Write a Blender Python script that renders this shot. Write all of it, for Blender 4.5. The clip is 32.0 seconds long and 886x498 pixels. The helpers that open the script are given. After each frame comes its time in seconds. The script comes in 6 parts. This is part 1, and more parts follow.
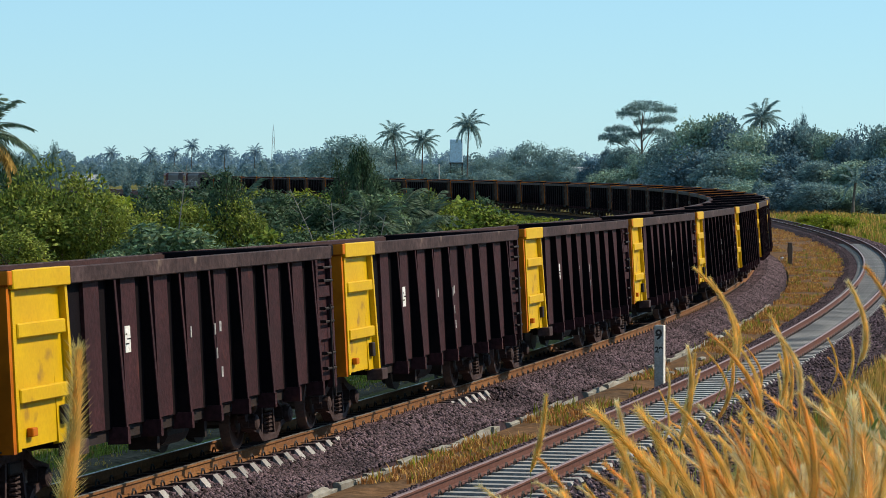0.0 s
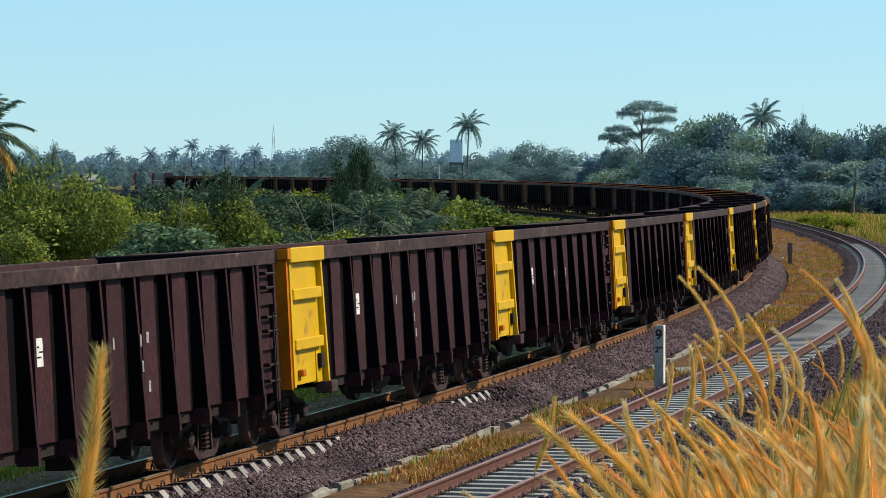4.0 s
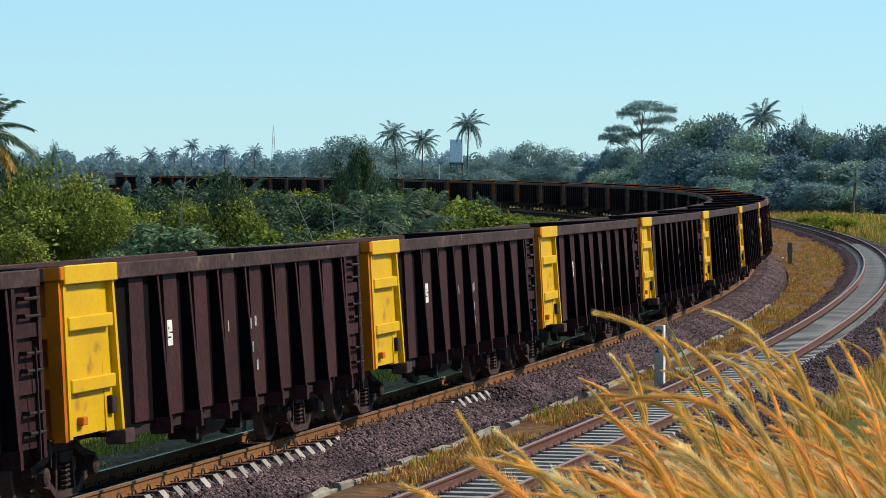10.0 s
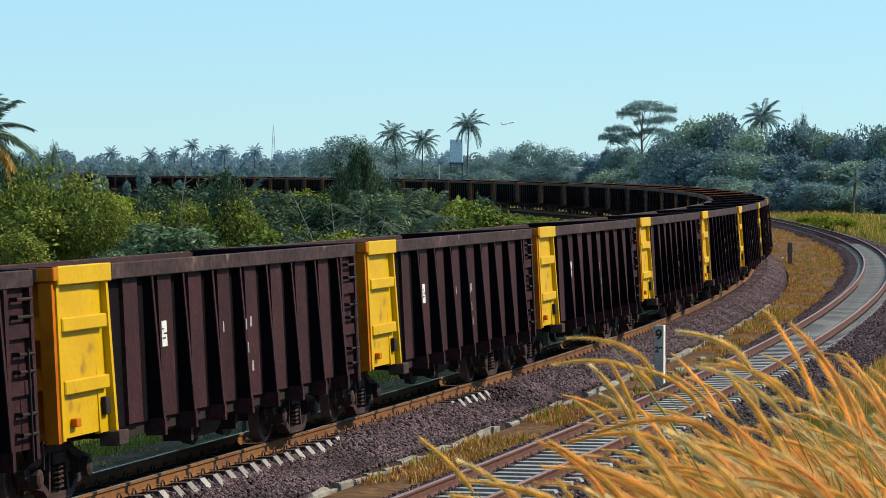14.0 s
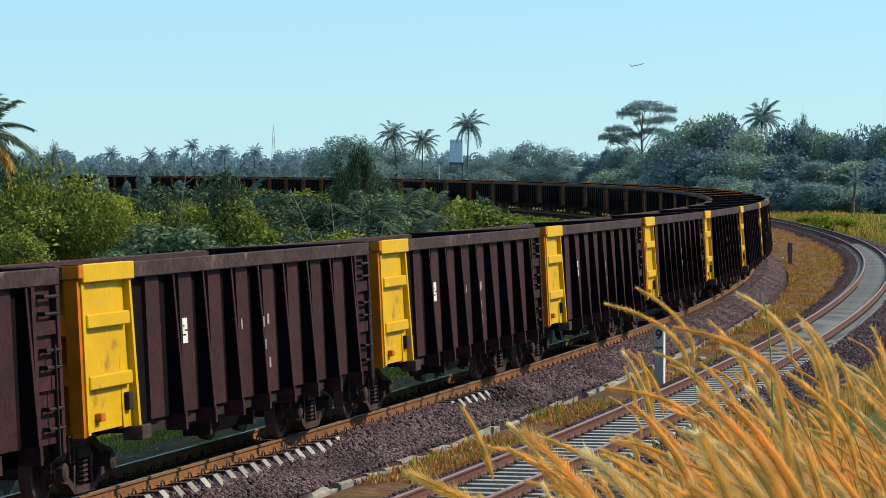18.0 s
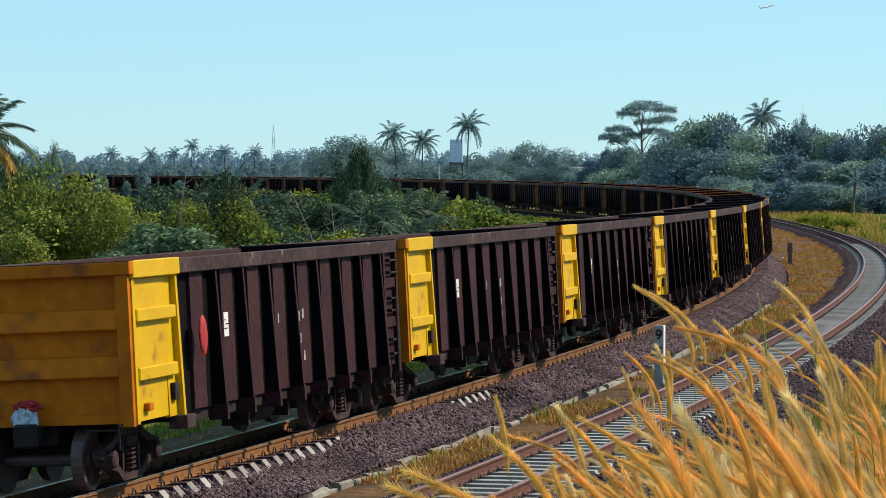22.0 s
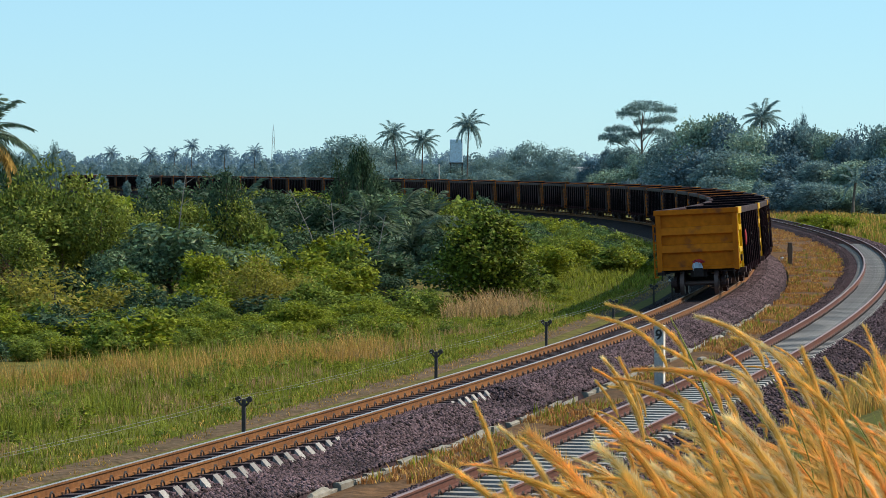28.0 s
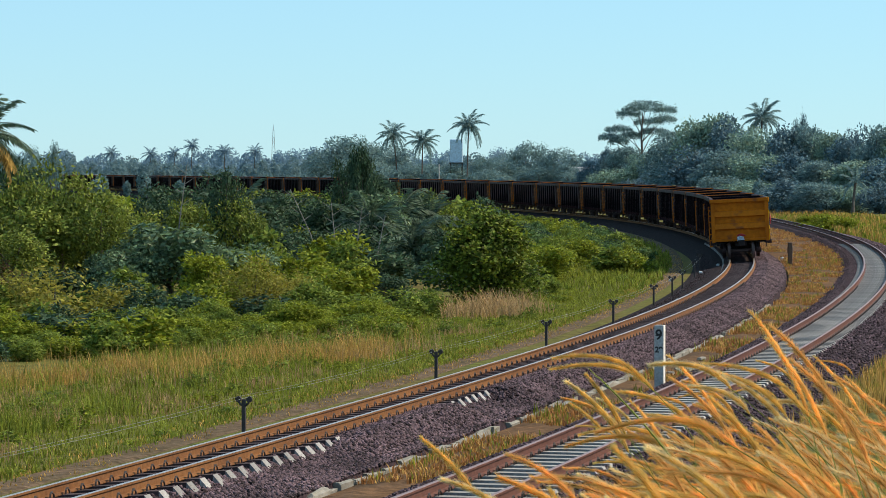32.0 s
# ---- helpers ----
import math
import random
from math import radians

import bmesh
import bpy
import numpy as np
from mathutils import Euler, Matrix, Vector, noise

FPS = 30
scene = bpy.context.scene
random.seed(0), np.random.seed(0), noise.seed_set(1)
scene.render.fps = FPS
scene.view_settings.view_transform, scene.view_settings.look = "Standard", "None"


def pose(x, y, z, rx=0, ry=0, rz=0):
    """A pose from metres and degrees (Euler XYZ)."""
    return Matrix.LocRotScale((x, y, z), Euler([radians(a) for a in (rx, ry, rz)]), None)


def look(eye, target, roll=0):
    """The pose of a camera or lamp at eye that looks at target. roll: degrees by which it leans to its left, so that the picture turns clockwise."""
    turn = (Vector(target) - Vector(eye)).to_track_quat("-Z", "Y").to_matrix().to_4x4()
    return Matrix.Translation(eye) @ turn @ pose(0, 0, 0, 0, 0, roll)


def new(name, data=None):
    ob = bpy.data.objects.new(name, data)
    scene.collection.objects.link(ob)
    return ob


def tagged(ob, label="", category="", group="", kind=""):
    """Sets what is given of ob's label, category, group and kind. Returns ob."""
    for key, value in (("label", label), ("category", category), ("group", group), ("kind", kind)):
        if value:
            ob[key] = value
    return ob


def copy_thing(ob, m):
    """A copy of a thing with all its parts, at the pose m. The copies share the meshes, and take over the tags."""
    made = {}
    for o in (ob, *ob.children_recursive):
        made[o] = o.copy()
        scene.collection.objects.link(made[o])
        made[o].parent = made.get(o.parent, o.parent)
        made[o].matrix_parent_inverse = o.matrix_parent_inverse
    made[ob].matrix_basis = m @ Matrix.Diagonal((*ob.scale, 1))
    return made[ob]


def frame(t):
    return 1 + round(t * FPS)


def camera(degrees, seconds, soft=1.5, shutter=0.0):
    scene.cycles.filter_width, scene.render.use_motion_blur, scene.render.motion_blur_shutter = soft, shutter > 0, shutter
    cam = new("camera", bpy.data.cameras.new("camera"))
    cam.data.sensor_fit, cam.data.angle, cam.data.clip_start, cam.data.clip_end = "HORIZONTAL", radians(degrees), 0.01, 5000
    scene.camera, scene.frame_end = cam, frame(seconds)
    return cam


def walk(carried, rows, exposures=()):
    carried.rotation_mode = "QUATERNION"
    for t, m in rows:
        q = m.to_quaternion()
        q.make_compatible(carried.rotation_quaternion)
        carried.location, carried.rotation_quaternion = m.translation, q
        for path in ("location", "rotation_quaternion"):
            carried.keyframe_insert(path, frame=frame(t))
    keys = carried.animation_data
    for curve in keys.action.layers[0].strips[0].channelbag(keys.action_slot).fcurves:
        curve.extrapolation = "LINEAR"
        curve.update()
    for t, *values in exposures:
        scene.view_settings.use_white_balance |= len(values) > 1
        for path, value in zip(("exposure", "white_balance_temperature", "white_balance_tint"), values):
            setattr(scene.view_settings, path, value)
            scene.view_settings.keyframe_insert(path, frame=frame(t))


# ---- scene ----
DURATION = 32.0

# ---- camera: it stands still on the bank beside the line ----
cam = camera(16.035, DURATION, soft=0.85)
EYE_Z = 4.0876
walk(cam, [(0.0, pose(0, 0, EYE_Z, 90 - 1.3553, 0, 0)), (DURATION, pose(0, 0, EYE_Z, 90 - 1.3553, 0, 0))],
     exposures=[(0.0, 0.20), (12.0, 0.26), (DURATION, 0.28)])

# ---- world and sun ----
SUN_AZ, SUN_EL = 77.0, 43.0          # azimuth clockwise from +Y, elevation
world = bpy.data.worlds.new("world")
scene.world = world
world.use_nodes = True
wn = world.node_tree.nodes
sky = wn.new("ShaderNodeTexSky")
sky.sky_type, sky.sun_disc = "NISHITA", False
sky.sun_elevation, sky.sun_rotation = radians(SUN_EL), radians(SUN_AZ)
sky.air_density, sky.dust_density, sky.ozone_density, sky.altitude = 1.0, 0.0, 6.0, 0.0
wn["Background"].inputs[1].default_value = 0.112
tint = wn.new("ShaderNodeMix")                # hazy tropical air: a cyan cast over the whole sky
tint.data_type, tint.blend_type = "RGBA", "MULTIPLY"
tint.inputs[0].default_value, tint.inputs[7].default_value = 1.0, (0.715, 0.975, 1.165, 1.0)
world.node_tree.links.new(sky.outputs[0], tint.inputs[6])
haze = wn.new("ShaderNodeMix")                # bright even haze mixed into it
haze.data_type, haze.inputs[0].default_value, haze.inputs[7].default_value = "RGBA", 0.5, (3.6, 6.0, 7.0, 1.0)
world.node_tree.links.new(tint.outputs[2], haze.inputs[6])
world.node_tree.links.new(haze.outputs[2], wn["Background"].inputs[0])
sun_data = bpy.data.lights.new("sun", "SUN")
sun_data.energy, sun_data.angle, sun_data.color = 5.0, radians(0.6), (1.0, 0.84, 0.62)
sun = new("sun", sun_data)
_a, _e = radians(SUN_AZ), radians(SUN_EL)
sun.matrix_world = look((60 * math.sin(_a), 100 + 60 * math.cos(_a), 60), (60 * math.sin(_a) - math.sin(_a) * math.cos(_e), 100 + 60 * math.cos(_a) - math.cos(_a) * math.cos(_e), 60 - math.sin(_e)))


# ---- materials ----
def mat(name, base, rough=0.7, metal=0.0, alt=None, scale=3.0, mix=0.5, fine=40.0, fine_mix=0.25, bump=0.0, bump_scale=60.0,
        island=0.0, rand=0.0, rust=None, rust_amount=0.0, rust_scale=2.5, translucent=0.0, spec=0.5):
    """A procedural surface: base and alt colours mixed by broad noise, fine grain over it, rust or dirt patches, bump."""
    m = bpy.data.materials.new(name)
    m.use_nodes = True
    t = m.node_tree
    n, ln = t.nodes, t.links
    bsdf = n["Principled BSDF"]
    bsdf.inputs["Roughness"].default_value = rough
    bsdf.inputs["Metallic"].default_value = metal
    bsdf.inputs["Specular IOR Level"].default_value = spec
    geo = n.new("ShaderNodeTexCoord")

    def noise_tex(s, detail=4.0):
        x = n.new("ShaderNodeTexNoise")
        x.inputs["Scale"].default_value, x.inputs["Detail"].default_value = s, detail
        ln.new(geo.outputs["Object"], x.inputs["Vector"])
        return x

    def mixer(kind, fac, a, b):
        x = n.new("ShaderNodeMix")
        x.data_type, x.blend_type = "RGBA", kind
        if isinstance(fac, float):
            x.inputs[0].default_value = fac
        else:
            ln.new(fac, x.inputs[0])
        for i, c in ((6, a), (7, b)):
            if isinstance(c, tuple):
                x.inputs[i].default_value = (*c, 1.0)
            else:
                ln.new(c, x.inputs[i])
        return x.outputs[2]

    def ramp(src, lo, hi):
        x = n.new("ShaderNodeMapRange")
        x.inputs["From Min"].default_value, x.inputs["From Max"].default_value = lo, hi
        ln.new(src, x.inputs["Value"])
        return x.outputs["Result"]

    alt = alt or tuple(c * 0.6 for c in base)
    col = mixer("MIX", ramp(noise_tex(scale).outputs["Fac"], 0.5 - 0.35 * mix, 0.5 + 0.35 / max(mix, 0.05) * 0.5), alt, base)
    grain = noise_tex(fine, 3.0)
    g = ramp(grain.outputs["Fac"], 0.3, 0.7)
    dark = n.new("ShaderNodeMapRange")
    dark.inputs["To Min"].default_value, dark.inputs["To Max"].default_value = 1 - fine_mix, 1 + fine_mix * 0.6
    ln.new(g, dark.inputs["Value"])
    col = mixer("MULTIPLY", 1.0, col, dark.outputs["Result"])
    if rust:
        r = noise_tex(rust_scale, 6.0)
        col = mixer("MIX", ramp(r.outputs["Fac"], 0.68 - rust_amount * 0.3, 0.78 - rust_amount * 0.3), col, rust)
    if island or rand:
        src = n.new("ShaderNodeNewGeometry").outputs["Random Per Island"] if island else n.new("ShaderNodeObjectInfo").outputs["Random"]
        amount = island or rand
        v = n.new("ShaderNodeMapRange")
        v.inputs["To Min"].default_value, v.inputs["To Max"].default_value = 1 - amount, 1 + amount
        ln.new(src, v.inputs["Value"])
        col = mixer("MULTIPLY", 1.0, col, v.outputs["Result"])
    ln.new(col, bsdf.inputs["Base Color"])
    if bump:
        b = n.new("ShaderNodeBump")
        b.inputs["Strength"].default_value, b.inputs["Distance"].default_value = bump, 0.02
        ln.new(noise_tex(bump_scale, 5.0).outputs["Fac"], b.inputs["Height"])
        ln.new(b.outputs["Normal"], bsdf.inputs["Normal"])
    if translucent:
        tr = n.new("ShaderNodeBsdfTranslucent")
        ln.new(col, tr.inputs["Color"])
        mx = n.new("ShaderNodeMixShader")
        mx.inputs[0].default_value = translucent
        ln.new(bsdf.outputs[0], mx.inputs[1])
        ln.new(tr.outputs[0], mx.inputs[2])
        ln.new(mx.outputs[0], n["Material Output"].inputs["Surface"])
    return m


# near-black: coal dirt, plus the shade between the stakes put into the colour
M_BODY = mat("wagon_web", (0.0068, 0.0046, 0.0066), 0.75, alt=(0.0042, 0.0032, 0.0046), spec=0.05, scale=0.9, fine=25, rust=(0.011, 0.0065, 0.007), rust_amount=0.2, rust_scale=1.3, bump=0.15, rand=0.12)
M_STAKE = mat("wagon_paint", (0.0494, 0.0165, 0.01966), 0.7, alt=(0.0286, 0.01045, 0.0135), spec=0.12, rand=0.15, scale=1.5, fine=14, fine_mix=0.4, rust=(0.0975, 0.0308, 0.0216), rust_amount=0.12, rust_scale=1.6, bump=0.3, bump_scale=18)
M_RIM = mat("rim_paint", (0.075, 0.048, 0.048), 0.7, spec=0.12, alt=(0.036, 0.021, 0.022), scale=0.9, fine=9, fine_mix=0.5, rust=(0.17, 0.125, 0.10), rust_amount=0.25, rust_scale=2.2, bump=0.3, bump_scale=18)
M_INNER = mat("wagon_inside", (0.070, 0.034, 0.033), 0.85, alt=(0.040, 0.023, 0.025), scale=1.2, fine=22, bump=0.2, spec=0.1)
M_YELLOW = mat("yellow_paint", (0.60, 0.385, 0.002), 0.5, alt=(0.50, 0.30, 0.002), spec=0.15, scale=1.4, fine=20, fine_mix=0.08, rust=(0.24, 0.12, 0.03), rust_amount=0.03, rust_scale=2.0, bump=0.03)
# oranger, darker yellow: dirt and rust, plus shade put into the colour
M_YELLOW_DIRT_SHADE = mat("yellow_paint_dirt_shade", (0.57, 0.155, 0.004), 0.6, alt=(0.38, 0.098, 0.004), spec=0.12, scale=0.8, fine=6, fine_mix=0.18, rust=(0.17, 0.05, 0.02), rust_amount=0.2, rust_scale=1.2, bump=0.04)
# dark copy of the corner yellow: rust patches, and shade put into the colour
M_RUSTY_SHADED = mat("shaded_rusty_yellow", (0.096, 0.042, 0.024), 0.75, alt=(0.051, 0.0228, 0.0156), scale=1.0, fine=12, fine_mix=0.35, rust=(0.036, 0.018, 0.0144), rust_amount=0.3, rust_scale=1.2, spec=0.1)
M_BOGIE = mat("bogie_steel", (0.0292, 0.0169, 0.0169), 0.75, alt=(0.0104, 0.0078, 0.0084), scale=4, fine=30, rust=(0.0488, 0.0234, 0.0169), rust_amount=0.2, bump=0.2, spec=0.25)
M_FRAME = mat("bogie_frame", (0.072, 0.045, 0.043), 0.75, alt=(0.035, 0.023, 0.024), scale=4, fine=26, fine_mix=0.4, rust=(0.085, 0.04, 0.03), rust_amount=0.2, bump=0.3, spec=0.12)
M_WHEEL = mat("wheel_steel", (0.1105, 0.0618, 0.0533), 0.55, metal=0.2, alt=(0.065, 0.039, 0.0358), scale=5, fine=30)
M_WHITE = mat("white_marking", (0.78, 0.78, 0.76), 0.6, alt=(0.6, 0.6, 0.58), scale=9, fine=40)
M_RAIL1 = mat("rusty_rail", (0.225, 0.1035, 0.036), 0.8, alt=(0.1485, 0.0648, 0.027), spec=0.15, scale=0.7, fine=14, bump=0.15)
M_RAIL2 = mat("dark_rusty_rail", (0.1485, 0.0675, 0.0522), 0.8, alt=(0.099, 0.045, 0.0378), spec=0.15, scale=0.7, fine=14, bump=0.15)
M_RAILTOP = mat("worn_rail_head", (0.55, 0.50, 0.46), 0.32, metal=0.75, alt=(0.45, 0.36, 0.30), scale=0.8, fine=12)
M_RAILTOP2 = mat("dull_rail_head", (0.28, 0.18, 0.16), 0.45, metal=0.4, alt=(0.28, 0.16, 0.13), scale=0.8, fine=12)
M_SLEEPER = mat("sleeper_concrete", (0.352, 0.3432, 0.33), 0.85, alt=(0.22, 0.2112, 0.2068), scale=3, fine=30, bump=0.2, rand=0.15)
M_SLEEPER1 = mat("sleeper_coal_dusted", (0.108, 0.0774, 0.0792), 0.9, alt=(0.0576, 0.0432, 0.0468), scale=3, fine=30, bump=0.2, rand=0.2, spec=0.1)
M_STONE_DUSTED = mat("stone_coal_dusted", (0.078, 0.0559, 0.0598), 0.9, alt=(0.0455, 0.0338, 0.039), scale=0.5, fine=30, island=0.7, spec=0.1)
# coal-dusted bed, deepened in colour for the shade under the train
M_BED = mat("bed_dust_and_shade", (0.0312, 0.0228, 0.024), 0.95, alt=(0.0195, 0.0149, 0.0169), spec=0.05, scale=0.6, fine=9, fine_mix=0.5, bump=1.0, bump_scale=14)
M_BALLAST = mat("ballast", (0.056, 0.039, 0.046), 0.95, alt=(0.031, 0.022, 0.027), spec=0.05, scale=0.6, fine=9, fine_mix=0.5, bump=1.0, bump_scale=14)
M_STONE = mat("ballast_stone", (0.142, 0.096, 0.114), 0.85, alt=(0.046, 0.031, 0.039), scale=0.5, fine=30, island=0.95, spec=0.2)
M_KERB = mat("old_concrete", (0.2992, 0.2856, 0.2584), 0.9, alt=(0.1836, 0.1768, 0.1496), scale=1.4, fine=14, bump=0.5, bump_scale=20, rand=0.1)
M_GROUND = mat("ground_grass", (0.095, 0.122, 0.022), 0.95, alt=(0.125, 0.100, 0.034), spec=0.05, scale=0.12, fine=3.0, fine_mix=0.45, bump=1.0, bump_scale=8)
M_DRY = mat("dry_verge", (0.1827, 0.0978, 0.0467), 0.95, alt=(0.0892, 0.0595, 0.0382), spec=0.05, scale=0.7, fine=6, fine_mix=0.5, bump=1.0, bump_scale=10)
M_DIRT = mat("trodden_earth", (0.1584, 0.1056, 0.0739), 0.95, alt=(0.0915, 0.0704, 0.0422), scale=0.6, fine=7, fine_mix=0.5, bump=1.0, bump_scale=12, spec=0.05)
M_BARK = mat("bark", (0.16, 0.13, 0.11), 0.9, alt=(0.09, 0.075, 0.065), scale=3, fine=20, bump=0.5)


def leaf_mat(name, c, alt, tr=0.3, rough=0.6, island=0.45):
    return mat(name, c, rough, alt=alt, scale=4.5, fine=22.0, fine_mix=0.25, island=island, translucent=tr, spec=0.12)


L_GREEN = leaf_mat("leaves_green", (0.269, 0.3289, 0.04596), (0.09667, 0.143, 0.0276), island=0.55, tr=0.38)
L_DARK = leaf_mat("leaves_dark", (0.084, 0.14, 0.064), (0.032, 0.064, 0.04), tr=0.25, island=0.55)
L_YELLOW = leaf_mat("leaves_yellow_green", (0.2996, 0.3277, 0.02809), (0.1498, 0.1922, 0.01973), island=0.5, tr=0.35)
L_BLUE = leaf_mat("leaves_grey_green", (0.2016, 0.2873, 0.144), (0.06552, 0.1159, 0.06336), rough=0.42, island=0.6)
# far and distant leaves: haze put into the base colour as blue-grey
L_FAR = leaf_mat("far_foliage_hazed", (0.2379, 0.3599, 0.3416), (0.1159, 0.1952, 0.2135), tr=0.4, island=0.35)
L_HAZE = leaf_mat("haze_tinted_foliage", (0.225, 0.345, 0.44), (0.19, 0.30, 0.385), tr=0.5, island=0.12)
L_OLIVE = leaf_mat("leaves_olive", (0.33, 0.30, 0.05), (0.20, 0.195, 0.036), tr=0.4)
L_RED = leaf_mat("leaves_red_brown", (0.13, 0.055, 0.03), (0.08, 0.04, 0.025))
L_GRASS = leaf_mat("grass_blades", (0.264, 0.286, 0.03322), (0.1571, 0.1882, 0.02706), tr=0.38, island=0.55)
L_PALMDARK = leaf_mat("thicket_palm_leaves", (0.115, 0.175, 0.105), (0.05, 0.085, 0.06), rough=0.5)
L_RUST = leaf_mat("rusty_dry_grass", (0.44, 0.215, 0.07), (0.28, 0.13, 0.05), tr=0.3)
L_SEED = leaf_mat("pinkish_seed_grass", (0.495, 0.3427, 0.1618), (0.3618, 0.238, 0.1142), tr=0.35)
L_STRAW = leaf_mat("straw_grass", (0.5421, 0.3485, 0.092), (0.4259, 0.2614, 0.0774), tr=0.35)
L_BANK = leaf_mat("bank_grass_blades", (0.72, 0.56, 0.20), (0.56, 0.40, 0.12), tr=0.5)
L_BANK_GREEN = leaf_mat("bank_green_blades", (0.34, 0.42, 0.08), (0.22, 0.32, 0.05), tr=0.45)
L_PLUME = leaf_mat("plume_hair", (0.98, 0.81, 0.37), (0.97, 0.69, 0.21), tr=0.78, island=0.3)
L_PLUME_RUSTY = leaf_mat("plume_hair_rusty", (0.96, 0.69, 0.29), (0.92, 0.54, 0.17), tr=0.76, island=0.3)
L_PLUME_PALE = leaf_mat("plume_hair_pale", (0.98, 0.90, 0.62), (0.93, 0.77, 0.42), tr=0.76, island=0.25)
L_STEM = leaf_mat("grass_stem", (0.44, 0.44, 0.12), (0.26, 0.32, 0.06), tr=0.25)


# ---- helpers for meshes ----
def part(name, bm, material, parent=None, label=""):
    me = bpy.data.meshes.new(name)
    bm.to_mesh(me)
    bm.free()
    for m in material if isinstance(material, (list, tuple)) else [material]:
        me.materials.append(m)
    ob = new(name, me)
    ob.parent = parent
    if label:
        ob["label"] = label
    return ob


def share(name, me, parent=None, m=None):
    ob = new(name, me)
    ob.parent = parent
    if m is not None:
        ob.matrix_basis = m
    return ob


def box(bm, x0, x1, y0, y1, z0, z1, mi=0, bevel=0.0):
    vs = [bm.verts.new(c) for c in ((x0, y0, z0), (x1, y0, z0), (x1, y1, z0), (x0, y1, z0), (x0, y0, z1), (x1, y0, z1), (x1, y1, z1), (x0, y1, z1))]
    fs = [bm.faces.new([vs[i] for i in f]) for f in ((0, 3, 2, 1), (4, 5, 6, 7), (0, 1, 5, 4), (1, 2, 6, 5), (2, 3, 7, 6), (3, 0, 4, 7))]
    for f in fs:
        f.material_index = mi
    if bevel:
        edges = list({e for f in fs for e in f.edges})
        bmesh.ops.bevel(bm, geom=edges, offset=bevel, segments=1, affect="EDGES")
    return vs


def prism(bm, outline, axis, a, b, mi=0):
    """A closed outline of 2D points, drawn out along an axis from a to b."""
    def at(p, q):
        return {"x": (q, p[0], p[1]), "y": (p[0], q, p[1]), "z": (p[0], p[1], q)}[axis]
    lo, hi = [bm.verts.new(at(p, a)) for p in outline], [bm.verts.new(at(p, b)) for p in outline]
    k = len(outline)
    fs = [bm.faces.new(lo[::-1]), bm.faces.new(hi)]
    for i in range(k):
        fs.append(bm.faces.new((lo[i], lo[(i + 1) % k], hi[(i + 1) % k], hi[i])))
    for f in fs:
        f.material_index = mi
    bmesh.ops.recalc_face_normals(bm, faces=fs)
    return fs


def tube(bm, points, radii, sides=7, mi=0):
    """A tapered tube through points."""
    rings = []
    for i, p in enumerate(points):
        p = Vector(p)
        d = (Vector(points[min(i + 1, len(points) - 1)]) - Vector(points[max(i - 1, 0)])).normalized()
        u = d.orthogonal().normalized()
        w = d.cross(u)
        rings.append([bm.verts.new(p + radii[i] * (math.cos(2 * math.pi * k / sides) * u + math.sin(2 * math.pi * k / sides) * w)) for k in range(sides)])
    for a, b in zip(rings, rings[1:]):
        a0 = min(range(sides), key=lambda k: (b[k].co - a[0].co).length)
        for k in range(sides):
            f = bm.faces.new((a[k], a[(k + 1) % sides], b[(k + 1 + a0) % sides], b[(k + a0) % sides]))
            f.material_index = mi
    for r in (rings[0][::-1], rings[-1]):
        bm.faces.new(r).material_index = mi


# ---- the two tracks: centre lines by curvature ----
class Line:
    """A centre line: straight before s0, then curvature knots every 24 m."""

    def __init__(self, s0, x0, y0, th0, knots, first, last):
        s = np.arange(s0, last + 0.5, 1.0)
        k = np.interp(s, first + 24.0 * np.arange(len(knots)), knots)
        th = th0 + np.concatenate([[0], np.cumsum((k[1:] + k[:-1]) / 2)])
        x = x0 + np.concatenate([[0], np.cumsum((np.cos(th[1:]) + np.cos(th[:-1])) / 2)])
        y = y0 + np.concatenate([[0], np.cumsum((np.sin(th[1:]) + np.sin(th[:-1])) / 2)])
        back = np.arange(-190, s0, 1.0)
        self.s = np.concatenate([back, s])
        self.x = np.concatenate([x0 + (back - s0) * math.cos(th0), x])
        self.y = np.concatenate([y0 + (back - s0) * math.sin(th0), y])
        self.th = np.concatenate([np.full(len(back), th0), th])

    def at(self, s, o=0.0):
        x, y, th = (np.interp(s, self.s, v) for v in (self.x, self.y, self.th))
        return x + o * np.sin(th), y - o * np.cos(th), th


K1 = [0.00015, 0.00108, 0.00149, 0.00161, 0.00131, 0.00146, 0.00122, 0.00112, 0.00144, 0.00155, 0.00166, 0.00141, 0.00116, 0.00096, 0.00075,
      0.00054, 0.00043, 0.00031, 0.0002, 0.00009, 0.00011, 0.00013, 0.00016, 0.00018, 0.00018]
K2 = [0.00109, 0.00109, 0.00106, 0.00099, 0.001, 0.00107, 0.00103, 0.00086, 0.00062, 0.00037, 0.0003, 0.0008, 0.0014, 0.0018, 0.0019, 0.0018, 0.0015, 0.0010]
LINE1 = Line(96.0, -6.1206, 35.2198, 1.3306, K1, 96.0, 1150.0)
LINE2 = Line(0.0, -1.3475, 34.7763, 1.3198, K2, 0.0, 520.0)
CANT, GAUGE = 0.0708, 1.137
LEAN = CANT / GAUGE


def rise(s):
    """The main line climbs gently in the far part."""
    return 0.0024 * min(max(s - 235.0, 0.0), 245.0) + 0.0015 * max(s - 480.0, 0.0)


def canted(o, z):
    return o * math.cos(LEAN) - z * math.sin(LEAN), o * math.sin(LEAN) + z * math.cos(LEAN) + CANT / 2


